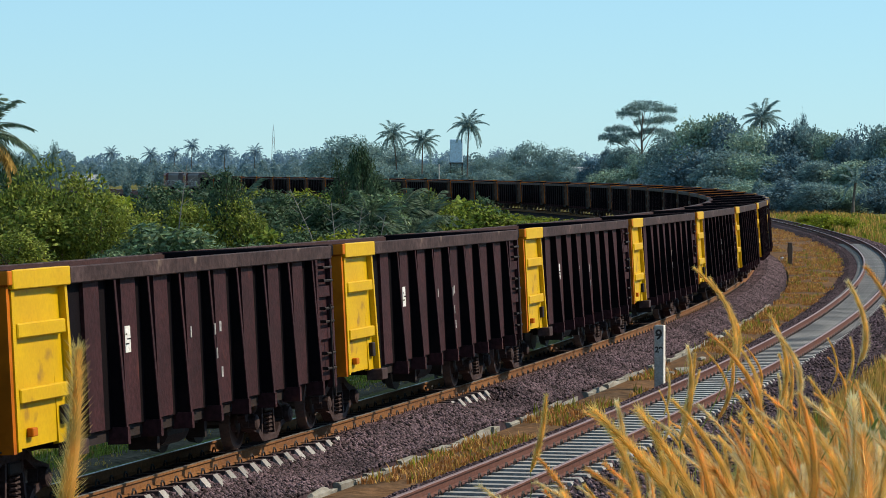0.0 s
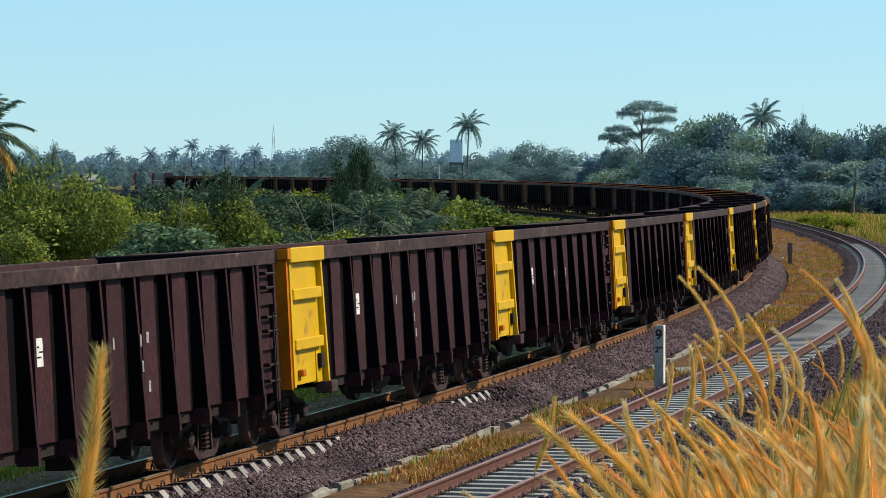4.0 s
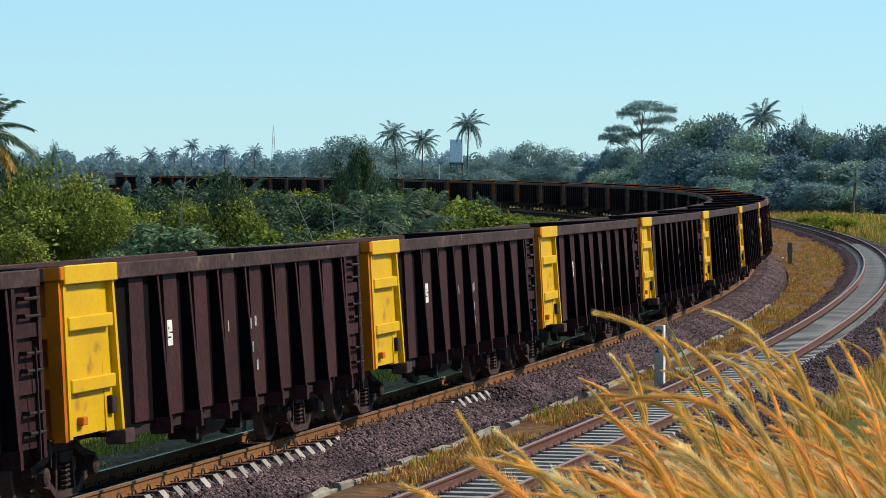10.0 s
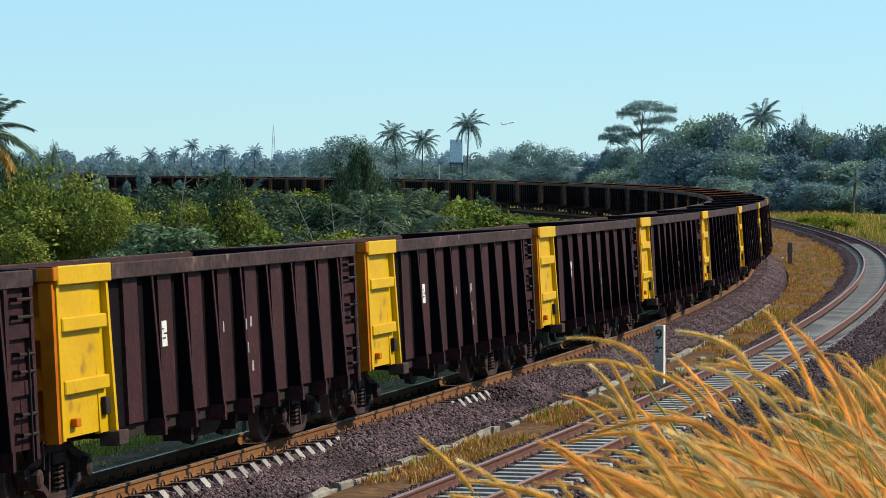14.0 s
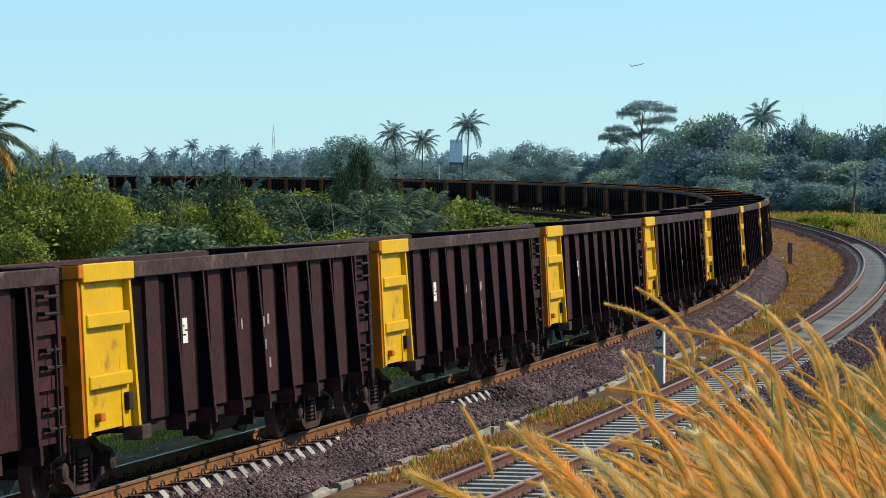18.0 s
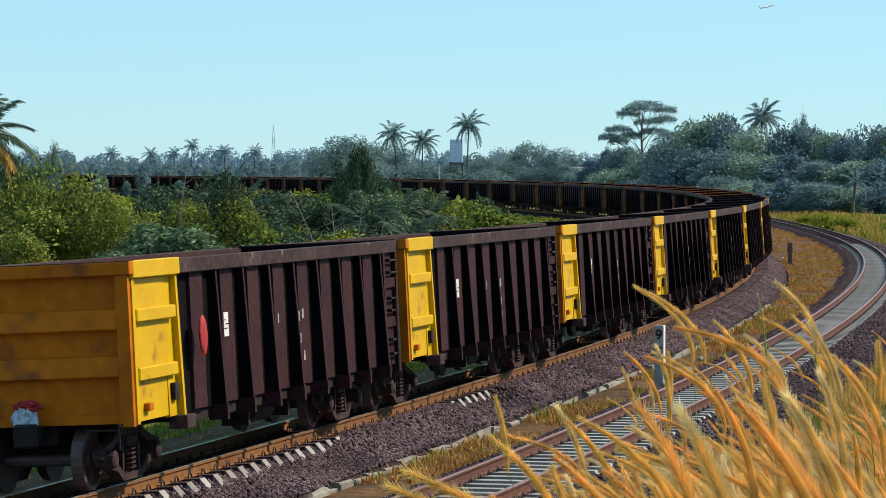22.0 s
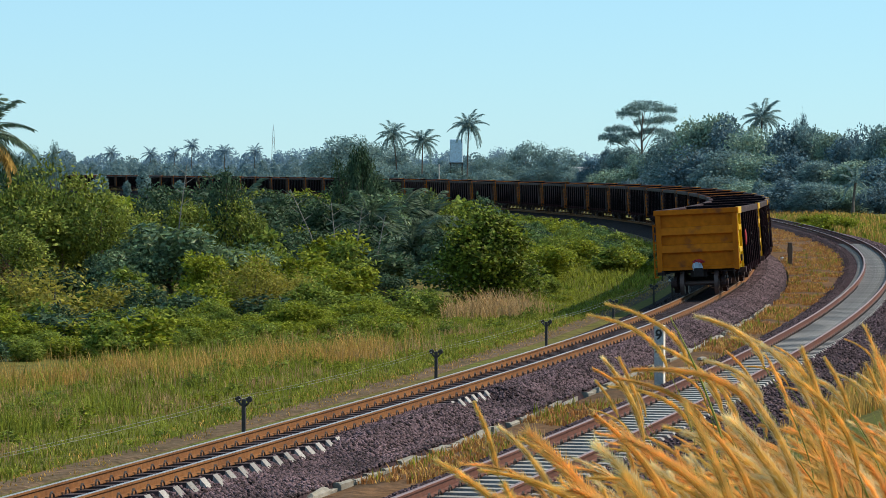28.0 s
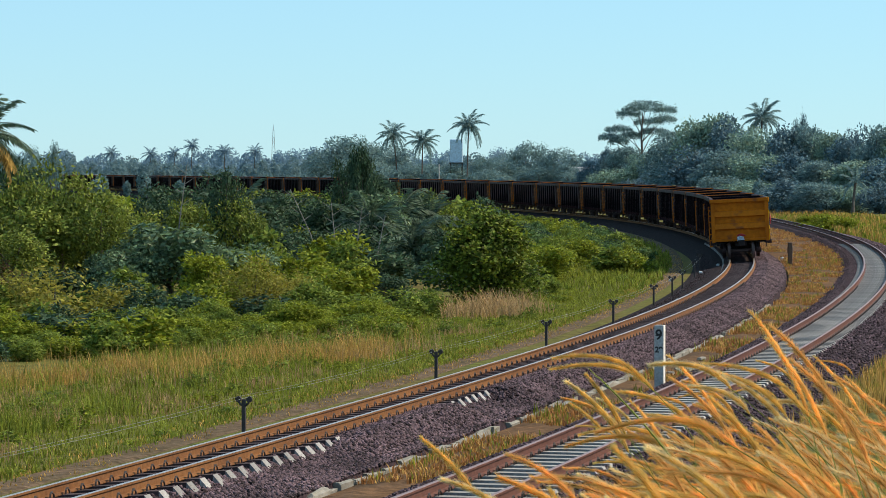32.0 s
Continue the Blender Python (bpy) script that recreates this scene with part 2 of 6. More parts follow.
def sweep(bm, line, profile, s_list, tilt=False, z0=0.0, mi=0, closed=True, faces=None):
    """A profile of (offset, z) drawn along a line."""
    rings = []
    for s in s_list:
        ring = []
        for o, z in profile:
            if tilt:
                o, z = canted(o, z)
            x, y, _ = line.at(s, o)
            ring.append(bm.verts.new((x, y, z + z0 + (rise(s) if line is LINE1 else 0.0))))
        rings.append(ring)
    k = len(profile)
    for a, b in zip(rings, rings[1:]):
        for i in range(k if closed else k - 1):
            f = bm.faces.new((a[i], b[i], b[(i + 1) % k], a[(i + 1) % k]))
            f.material_index = faces[i] if faces else mi
    if closed:
        bm.faces.new(rings[0]).material_index = mi
        bm.faces.new(rings[-1][::-1]).material_index = mi
    bmesh.ops.recalc_face_normals(bm, faces=bm.faces[:])


def steps(a, b, near=1.5, far=6.0):
    out, s = [], a
    while s < b:
        out.append(s)
        s += near if 0 < s < 280 else far
    return out + [b]


def offset_of(line, x, y):
    """Signed distance of a place from a line, right of its way positive."""
    i = int(np.argmin((line.x - x) ** 2 + (line.y - y) ** 2))
    return (x - line.x[i]) * math.sin(line.th[i]) - (y - line.y[i]) * math.cos(line.th[i])


def ground_z(x, y):
    """The lie of the land: flat left of the line, a bank rising on the right near the viewer."""
    o1 = offset_of(LINE1, x, y)
    o2 = offset_of(LINE2, x, y) if y < 420 else o1 - 5.6
    wobble = 0.12 * noise.noise(Vector((x * 0.11, y * 0.11, 0.0)))
    if o2 > 2.4:
        fade = max(0.12, min(1.0, (110 - y) / 60))
        return -0.5 + min(2.9, (o2 - 2.4) * 0.36) * fade + wobble * min(1, (o2 - 2.4) / 3)
    if o1 > -3.2:
        return -0.62
    t = min(1.0, (-3.2 - o1) / 5)
    return -0.62 - 0.15 * t + wobble * t


# ---- ground, ballast, rails ----
def spread(lo, hi, step, out, grow=1.35):
    mid = list(np.arange(lo, hi + 0.01, step))
    d, v = step, hi
    while v < out:
        d *= grow
        v += d
        mid.append(v)
    d, v = step, lo
    while v > -out:
        d *= grow
        v -= d
        mid.insert(0, v)
    return mid


def build_ground():
    xs, ys = spread(-46, 46, 1.6, 4500), [v for v in spread(-6, 330, 2.4, 4800) if v > -2500]
    verts = [(x, y, ground_z(x, y)) for y in ys for x in xs]
    w = len(xs)
    faces = [(j * w + i, j * w + i + 1, (j + 1) * w + i + 1, (j + 1) * w + i) for j in range(len(ys) - 1) for i in range(w - 1)]
    me = bpy.data.meshes.new("ground")
    me.from_pydata(verts, [], faces)
    me.materials.append(M_GROUND)
    for p in me.polygons:
        p.use_smooth = True
    tagged(new("ground", me), "grassy earth rolling level to the horizon", "ground", kind="structure")


RAIL = [(-0.062, -0.17), (0.062, -0.17), (0.062, -0.155), (0.012, -0.13), (0.010, -0.045), (0.034, -0.035), (0.034, -0.006), (0.026, 0.0),
        (-0.026, 0.0), (-0.034, -0.006), (-0.034, -0.035), (-0.010, -0.045), (-0.012, -0.13), (-0.062, -0.155)]
RAIL_FACES = [0, 0, 0, 0, 0, 0, 1, 1, 1, 0, 0, 0, 0, 0]


def heaped(s):
    """How high the shoulder lies: it leaves the sleeper ends bare at first and once more."""
    return np.clip(np.minimum((s - 108.0) / 4.0, 0.25 + np.maximum(0.0, np.abs(s - 120.6) - 1.1) / 1.6), 0.0, 1.0)


def build_tracks():
    for line, z0, tilt, end, sides, rail_mats, nm in ((LINE1, 0.0, True, 1145, (-GAUGE / 2, GAUGE / 2), (M_RAIL1, M_RAILTOP), "orange-brown rusty rail with a worn bright head"),
                                                      (LINE2, -0.02, False, 515, (-GAUGE / 2, GAUGE / 2), (M_RAIL2, M_RAILTOP2), "dull reddish-brown rusty steel rail")):
        for o in sides:
            bm = bmesh.new()
            sweep(bm, line, [(o + a, z) for a, z in RAIL], steps(-180, end), tilt, z0, faces=RAIL_FACES)
            tagged(part("rail", bm, rail_mats), nm, "rail", "rails", "structure")
    bm = bmesh.new()
    # inner faces take the bed colour that also holds the train's shade
    sweep(bm, LINE1, [(-3.1, -0.63), (-1.7, -0.36), (-1.15, -0.27), (0.76, -0.225), (1.06, -0.37), (1.95, -0.52), (2.6, -1.9), (-3.4, -1.9)], steps(-180, 1145), True, faces=[1, 1, 1, 0, 0, 0, 0, 0])
    tagged(part("ballast_bed", bm, [M_BALLAST, M_BED]), "bed of dark purplish-grey crushed stone under the main line", "ballast", kind="structure")
    bm, rings = bmesh.new(), []
    for s in steps(106.8, 900.0, 0.4):
        k = float(heaped(s))
        ring = []
        for o, z in ((0.62, -0.27), (0.72, -0.185), (1.2, -0.175), (1.5, -0.32), (1.75, -0.48)):
            o, z = canted(o, -0.52 + (z + 0.52) * k)
            x, y, _ = LINE1.at(s, o)
            ring.append(bm.verts.new((x, y, z + rise(s))))
        rings.append(ring)
    for p, q in zip(rings, rings[1:]):
        for i in range(4):
            bm.faces.new((p[i], p[i + 1], q[i + 1], q[i]))
    tagged(part("ballast_shoulder", bm, M_BALLAST), "heaped shoulder of crushed stone over the sleeper ends", "ballast", kind="structure")
    bm = bmesh.new()
    sweep(bm, LINE2, [(-1.75, -0.52), (-1.25, -0.25), (1.25, -0.25), (1.6, -0.30), (2.6, -0.52), (2.6, -0.70), (-1.75, -0.70)], steps(-180, 515), False)
    tagged(part("ballast_bed", bm, M_BALLAST), "bed of dark crushed stone under the side track", "ballast", kind="structure")
    bm = bmesh.new()
    sweep(bm, LINE1, [(-4.1, -0.74), (-3.6, -0.60), (-3.0, -0.60), (-2.6, -0.72)], steps(-180, 430), False)
    tagged(part("footpath", bm, M_DIRT), "strip of bare brown earth along the ballast", "path", kind="structure")
    bm = bmesh.new()
    rings = []
    for s in steps(-180, 330):
        x, y, _ = LINE1.at(s)
        gap = -offset_of(LINE2, x, y) - 1.55
        ring = []
        for o, z in ((2.14, -0.47), (2.14 + (gap - 2.14) * 0.4, -0.42), (gap, -0.47)):
            px, py, _ = LINE1.at(s, o)
            ring.append(bm.verts.new((px, py, z)))
        rings.append(ring)
    for p, q in zip(rings, rings[1:]):
        for i in range(2):
            bm.faces.new((p[i], p[i + 1], q[i + 1], q[i]))
    tagged(part("verge", bm, M_DRY), "strip of dry yellow grass and earth between the tracks", "verge", kind="structure")


build_ground()
build_tracks()


# ---- the train ----
PITCH = 14.0054
Z0, Z1 = 0.85, 2.885                  # lower and upper edge of the body


def build_wheelset(bogie, x):
    bm = bmesh.new()
    for side in (-1, 1):
        y = side * 0.53
        prof = [(0.41, y - 0.02 * side), (0.385, y + 0.11 * side), (0.33, y + 0.115 * side), (0.30, y + 0.07 * side), (0.14, y + 0.055 * side), (0.13, y + 0.12 * side), (0.06, y + 0.12 * side)]
        n = 24
        rings = [[bm.verts.new((r * math.cos(2 * math.pi * k / n), yy, r * math.sin(2 * math.pi * k / n))) for k in range(n)] for r, yy in [(0.06, y - 0.03 * side), (0.41, y - 0.03 * side)] + prof]
        for a, b in zip(rings, rings[1:]):
            for k in range(n):
                bm.faces.new((a[k], a[(k + 1) % n], b[(k + 1) % n], b[k]))
        bm.faces.new(rings[-1])
        # three bright marks on the hub side, which turn with the wheel
        for k in range(3):
            t = 2 * math.pi * k / 3
            c = Vector((0.22 * math.cos(t), y + 0.066 * side, 0.22 * math.sin(t)))
            box(bm, c.x - 0.03, c.x + 0.03, c.y - 0.012, c.y + 0.012, c.z - 0.03, c.z + 0.03)
    tube(bm, [(0, -0.55, 0), (0, 0.55, 0)], [0.08, 0.08], 10)
    bmesh.ops.recalc_face_normals(bm, faces=bm.faces[:])
    w = part("wheelset", bm, M_WHEEL, bogie, "rust-stained steel wheels on an axle")
    w.matrix_basis = pose(x, 0, 0.41)
    return w


def build_bogie(wagon, x, near=True):
    bogie = new("bogie")
    bogie.parent = wagon
    bogie.matrix_basis = pose(x, 0, 0)
    bogie["label"] = "dark three-piece freight bogie with coil springs"
    for side in (-1, 1):                      # cast side frame: arched top, U below, two columns about the springs
        bm = bmesh.new()
        y = side * 0.80
        for line_pts, thick, wide in (([(-1.12, 0.47), (-0.66, 0.58), (-0.38, 0.71), (0.38, 0.71), (0.66, 0.58), (1.12, 0.47)], 0.11, 0.06),
                                      ([(-0.86, 0.33), (-0.56, 0.27), (-0.36, 0.13), (0.36, 0.13), (0.56, 0.27), (0.86, 0.33)], 0.09, 0.08),
                                      ([(-0.33, 0.12), (-0.25, 0.72)], 0.06, 0.06), ([(0.33, 0.12), (0.25, 0.72)], 0.06, 0.06)):
            for (xa, za), (xb, zb) in zip(line_pts, line_pts[1:]):
                ln = math.hypot(xb - xa, zb - za)
                nx, nz = -(zb - za) / ln * thick / 2, (xb - xa) / ln * thick / 2
                prism(bm, [(xa - nx, za - nz), (xa + nx, za + nz), (xb + nx, zb + nz), (xb - nx, zb - nz)], "y", y - wide, y + wide)
        for ax in (-0.85, 0.85):
            box(bm, ax - 0.14, ax + 0.14, y - 0.06, y + 0.06, 0.33, 0.54)
            tube(bm, [(ax, y - 0.07 * side, 0.40), (ax, y + 0.15 * side, 0.40), (ax, y + 0.17 * side, 0.40)], [0.13, 0.115, 0.07], 10)
        part("side_frame", bm, M_FRAME, bogie)
        for sx in (0.0,) if near else ():
            bm = bmesh.new()
            pts = [(sx + 0.085 * math.cos(a), y + side * 0.02 + 0.085 * math.sin(a), 0.19 + 0.30 * a / (2 * math.pi * 5)) for a in np.linspace(0, 2 * math.pi * 5, 41)]
            tube(bm, pts, [0.021] * 41, 5)
            part("spring", bm, M_FRAME, bogie)
    bm = bmesh.new()
    box(bm, -0.2, 0.2, -0.88, 0.88, 0.50, 0.66, bevel=0.02)
    for sx in (-0.45, 0.45):
        box(bm, sx - 0.03, sx + 0.03, -0.75, 0.75, 0.42, 0.56)
    part("bolster", bm, M_BOGIE, bogie)
    for wx in (-0.85, 0.85):
        build_wheelset(bogie, wx)


M_STENCIL = mat("faded_stencil", (0.42, 0.42, 0.42), 0.7, alt=(0.2, 0.18, 0.18), scale=14, fine=40)
STAKES = [3.40 + 1.255 * i for i in range(8)]


def build_wagon(near=True):
    """An open coal wagon; those that stay far off have their side ribs joined."""
    wagon = new("coal_wagon")
    x_rear, x_front = -7.0, 6.2

    def along(d):
        return x_rear + d
    for side in (-1, 1):                      # -1: right-hand side
        # plate wall with shallow pilasters
        bm = bmesh.new()
        y0 = side * 1.30
        yo = y0 - side * 0.012
        # wall colour also holds the shade that falls between stakes
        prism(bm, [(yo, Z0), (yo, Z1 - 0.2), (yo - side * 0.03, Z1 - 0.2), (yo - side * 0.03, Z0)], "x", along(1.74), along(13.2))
        part("side_wall", bm, M_BODY, wagon, "near-black side plating, coal dirt and shade in its colour")
        ribs = None if near else bmesh.new()
        for d in [2.44] + [s + 0.38 for s in STAKES[:-1]] if near else []:
            bm = bmesh.new()
            prism(bm, [(y0 + side * 0.035, Z0 + 0.02), (y0 + side * 0.035, Z1 - 0.2), (yo, Z1 - 0.2), (yo, Z0 + 0.02)], "x", along(d), along(d + 0.54))
            part("pilaster", bm, M_STAKE, wagon)
        bm = bmesh.new()
        prism(bm, [(yo - side * 0.034, 1.05), (yo - side * 0.034, Z1 - 0.02), (yo - side * 0.05, Z1 - 0.02), (yo - side * 0.05, 1.05)], "x", along(0.06), along(13.14))
        part("inner_lining", bm, M_INNER, wagon, "rusty red inner plating")
        # rim
        bm = bmesh.new()
        lo, hi = sorted((side * 1.27, side * 1.42))
        box(bm, along(1.83), along(13.2), lo, hi, Z1 - 0.2, Z1, bevel=0.012)
        part("top_rim", bm, M_RIM, wagon, "worn grey-brown top rail")
        # tapered stakes with feet
        for d in STAKES:
            bm = bmesh.new() if near else ribs
            o0, o1, o2 = side * 1.285, side * 1.385, side * 1.465
            e = side * 0.014
            # flank in the same near-black, its shaded side put into the colour
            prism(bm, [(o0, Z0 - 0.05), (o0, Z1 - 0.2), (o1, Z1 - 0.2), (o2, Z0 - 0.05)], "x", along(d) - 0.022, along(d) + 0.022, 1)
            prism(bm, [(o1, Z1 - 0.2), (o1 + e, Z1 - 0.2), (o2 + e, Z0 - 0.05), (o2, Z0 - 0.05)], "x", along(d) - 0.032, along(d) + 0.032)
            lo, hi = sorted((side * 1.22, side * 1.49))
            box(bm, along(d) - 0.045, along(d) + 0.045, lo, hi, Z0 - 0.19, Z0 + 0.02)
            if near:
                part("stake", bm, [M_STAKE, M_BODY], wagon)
        if not near:
            part("side_ribs", ribs, [M_STAKE, M_BODY], wagon)["kind"] = "stuff"
        # ladder end at the front
        bm = bmesh.new()
        for d in (12.28, 13.06):
            lo, hi = sorted((side * 1.30, side * 1.42))
            box(bm, along(d), along(d) + 0.10, lo, hi, Z0 - 0.12, Z1 - 0.2)
        for z in (1.48, 2.12):
            lo, hi = sorted((side * 1.30, side * 1.40))
            box(bm, along(12.30), along(13.15), lo, hi, z, z + 0.16)
        lo, hi = sorted((side * 1.30, side * 1.345))
        box(bm, along(12.38), along(13.06), lo, hi, Z0, Z1 - 0.2)
        part("end_frame", bm, M_STAKE, wagon)
        bm = bmesh.new()
        for z in (1.03, 1.26, 1.74, 1.94, 2.36, 2.56):
            tube(bm, [(along(12.62), side * 1.43, z), (along(13.10), side * 1.43, z)], [0.02, 0.02], 6)
            for d in (12.64, 13.06):
                lo, hi = sorted((side * 1.34, side * 1.44))
                box(bm, along(d) - 0.02, along(d) + 0.02, lo, hi, z - 0.02, z + 0.03)
        tube(bm, [(along(12.86), side * 1.45, 0.72), (along(12.86), side * 1.45, 2.0)], [0.018, 0.018], 6)
        part("ladder", bm, M_BOGIE, wagon, "dark steel end ladder")
        # yellow corner
        bm = bmesh.new()
        lo, hi = sorted((side * 1.27, side * 1.32))
        box(bm, along(0.0), along(1.38), lo, hi, Z0 + 0.02, Z1 - 0.22)
        # left side takes the copy darkened for shade, right side the full yellow
        ym = M_YELLOW if side < 0 else M_RUSTY_SHADED
        post = part("corner_panel", bm, ym, wagon, "bright yellow ribbed corner panel" if side < 0 else "rust-streaked yellow corner panel, darkened for its shaded side")
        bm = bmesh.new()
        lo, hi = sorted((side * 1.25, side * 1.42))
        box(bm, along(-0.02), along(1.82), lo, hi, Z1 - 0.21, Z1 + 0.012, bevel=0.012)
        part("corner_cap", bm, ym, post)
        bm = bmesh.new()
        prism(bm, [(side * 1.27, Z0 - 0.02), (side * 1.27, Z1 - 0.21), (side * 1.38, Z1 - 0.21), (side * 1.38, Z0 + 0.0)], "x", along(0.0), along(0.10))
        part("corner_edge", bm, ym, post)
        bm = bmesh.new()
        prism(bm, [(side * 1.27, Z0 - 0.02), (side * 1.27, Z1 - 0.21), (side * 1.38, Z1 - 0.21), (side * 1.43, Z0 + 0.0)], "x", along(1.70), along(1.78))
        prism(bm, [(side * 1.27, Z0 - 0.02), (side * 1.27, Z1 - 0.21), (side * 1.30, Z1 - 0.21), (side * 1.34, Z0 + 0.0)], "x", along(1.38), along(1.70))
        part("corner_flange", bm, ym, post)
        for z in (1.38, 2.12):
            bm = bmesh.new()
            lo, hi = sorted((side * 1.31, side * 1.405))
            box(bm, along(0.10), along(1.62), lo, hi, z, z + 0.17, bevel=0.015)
            part("step_bar", bm, M_YELLOW if side < 0 else M_RUSTY_SHADED, post)
        if not near:
            continue
        bm = bmesh.new()
        lo, hi = sorted((side * 1.32, side * 1.40))
        box(bm, along(0.42), along(0.58), lo, hi, 0.99, 1.09, bevel=0.01)
        part("bracket", bm, M_YELLOW_DIRT_SHADE, post)
        bm = bmesh.new()
        box(bm, along(1.46), along(1.62), *sorted((side * 1.33, side * 1.40)), 1.06, 1.28, bevel=0.01)
        part("lamp_bracket", bm, M_BOGIE, post)
        bm = bmesh.new()
        box(bm, along(1.60), along(1.95), *sorted((side * 1.24, side * 1.50)), Z0 - 0.18, Z0 + 0.0, bevel=0.01)
        part("corner_foot", bm, M_RIM, wagon)
    if near:
        bm = bmesh.new()
        for d in (0.06, 0.40):
            tube(bm, [(along(d), 1.47, 0.62), (along(d), 1.47, 2.42)], [0.016, 0.016], 5)
        for z in (0.66, 0.95, 1.24, 1.53, 1.82, 2.11, 2.38):
            tube(bm, [(along(0.06), 1.47, z), (along(0.40), 1.47, z)], [0.018, 0.018], 5)
            box(bm, along(0.03), along(0.09), 1.33, 1.48, z - 0.03, z + 0.03)
        part("corner_ladder", bm, M_YELLOW_DIRT_SHADE, wagon, "yellow corner ladder, toned orange for shade")
    # end walls: horizontal corrugations
    # rear wall takes the yellow that is already darkened for shade
    for x, sgn, m1, nm, lab in ((x_rear, -1, M_YELLOW_DIRT_SHADE, "rear_wall", "ribbed yellow rear wall, dirt and shade in its colour"), (x_front, 1, M_BODY, "front_wall", "brown ribbed front wall")):
        bm = bmesh.new()
        box(bm, *sorted((x - sgn * 0.06, x - sgn * 0.02)), -1.27, 1.27, Z0 + 0.02, Z1 - 0.16)
        wall = part(nm, bm, m1, wagon, lab)
        for z in (Z0 + 0.02, Z0 + 0.60, Z0 + 1.19):
            bm = bmesh.new()
            prism(bm, [(x - sgn * 0.02, z), (x + sgn * 0.10, z), (x + sgn * 0.12, z + 0.02), (x + sgn * 0.07, z + 0.26), (x - sgn * 0.02, z + 0.28)] if z > 0.95 else [(x - sgn * 0.02, z), (x + sgn * 0.05, z), (x + sgn * 0.05, z + 0.10), (x - sgn * 0.02, z + 0.12)], "y", -1.19, 1.19)
            part("wall_rib", bm, m1, wall)
        for s in (-1, 1):
            bm = bmesh.new()
            prism(bm, [(s * 1.36, Z0 - 0.02), (s * 1.36, Z1 - 0.16), (s * 1.19, Z1 - 0.16), (s * 1.19, Z0 - 0.02)], "x", *sorted((x - sgn * 0.02, x + sgn * 0.10)))
            part("end_post", bm, m1, wall)
        bm = bmesh.new()
        box(bm, *sorted((x - sgn * 0.08, x + sgn * 0.14)), -1.41, 1.41, Z1 - 0.16, Z1 + 0.006, bevel=0.012)
        part("end_rim", bm, m1, wall)
        bm = bmesh.new()
        box(bm, *sorted((x - sgn * 0.07, x + sgn * 0.13)), -1.40, 1.40, Z1 + 0.006, Z1 + 0.016)
        part("rim_crust", bm, M_INNER, wall, "dark crust of coal dirt on the rim")
    bm = bmesh.new()
    box(bm, along(0.08), along(13.12), -1.25, 1.25, Z0 + 0.06, Z0 + 0.12)
    part("floor_plate", bm, M_INNER, wagon)
    bm = bmesh.new()
    box(bm, along(0.05), along(13.15), -0.28, 0.28, 0.62, 0.90)
    for d in (0.5, 2.0, 4.6, 6.6, 8.6, 11.2, 12.7):
        e = 0.7 if d in (0.5, 12.7) else 1.2
        box(bm, along(d) - 0.06, along(d) + 0.06, -e, e, 0.74, 0.90)
    for s in (-1, 1):
        box(bm, along(1.9), along(11.3), *sorted((s * 1.16, s * 1.24)), 0.70, 0.88)
    part("underframe", bm, M_BOGIE, wagon)
    bm = bmesh.new()
    tube(bm, [(-0.6, -0.75, 0.58), (-0.55, -0.75, 0.58), (0.35, -0.75, 0.58), (0.4, -0.75, 0.58)], [0.14, 0.2, 0.2, 0.14], 12)
    part("air_tank", bm, M_BOGIE, wagon)
    bm = bmesh.new()
    for x in (-1.1, 0.9):
        box(bm, x - 0.05, x + 0.05, -1.0, -0.6, 0.40, 0.86)
    tube(bm, [(-2.6, -0.9, 0.62), (2.8, -0.9, 0.62)], [0.025, 0.025], 6)
    part("brake_rigging", bm, M_BOGIE, wagon)
    for x, sgn in ((x_rear, -1), (x_front, 1)):
        bm = bmesh.new()
        box(bm, *sorted((x, x + sgn * 0.30)), -0.13, 0.13, 0.66, 0.88, bevel=0.02)
        box(bm, *sorted((x + sgn * 0.28, x + sgn * 0.40)), -0.18, 0.14, 0.62, 0.92, bevel=0.03)
        part("coupler", bm, M_BOGIE, wagon)
    # stencilled data panels
    for d, z, w, h, out in ((3.94, 1.76, 0.20, 0.33, 1.337), (6.45, 1.82, 0.05, 0.15, 1.337), (7.165, 1.82, 0.055, 0.15, 1.441), (7.165, 1.50, 0.055, 0.14, 1.455), (7.72, 1.84, 0.09, 0.14, 1.337), (7.72, 1.22, 0.08, 0.14, 1.337)) if near else ():
        bm = bmesh.new()
        box(bm, along(d) - w / 2, along(d) + w / 2, -out - 0.006, -out, z, z + h)
        panel = part("data_panel", bm, M_WHITE if w > 0.1 else M_STENCIL, wagon, "white stencilled data panel")
        if w > 0.1:
            bm = bmesh.new()
            for k, (u0, u1) in enumerate(((-0.09, 0.03), (-0.02, 0.09), (-0.08, -0.03))):
                box(bm, along(d) + u0, along(d) + u1, -1.347, -1.344, z + 0.10 + 0.06 * k, z + 0.118 + 0.06 * k)
            part("text_bar", bm, M_BODY, panel)
    for side in (-1, 1):                      # dull number bars, hand brake lever at the rear
        bm = bmesh.new()
        tube(bm, [(along(0.15), side * 1.2, 0.86), (along(-0.22), side * 1.2, 0.86), (along(-0.22), side * 1.2, 0.55)], [0.018] * 3, 6)
        tube(bm, [(along(-0.22), side * 1.2, 0.80), (along(-0.22), side * 0.75, 0.80)], [0.016] * 2, 6)
        part("rear_step", bm, M_BOGIE, wagon, "bent iron shunter's step")
    build_bogie(wagon, along(1.15), near)
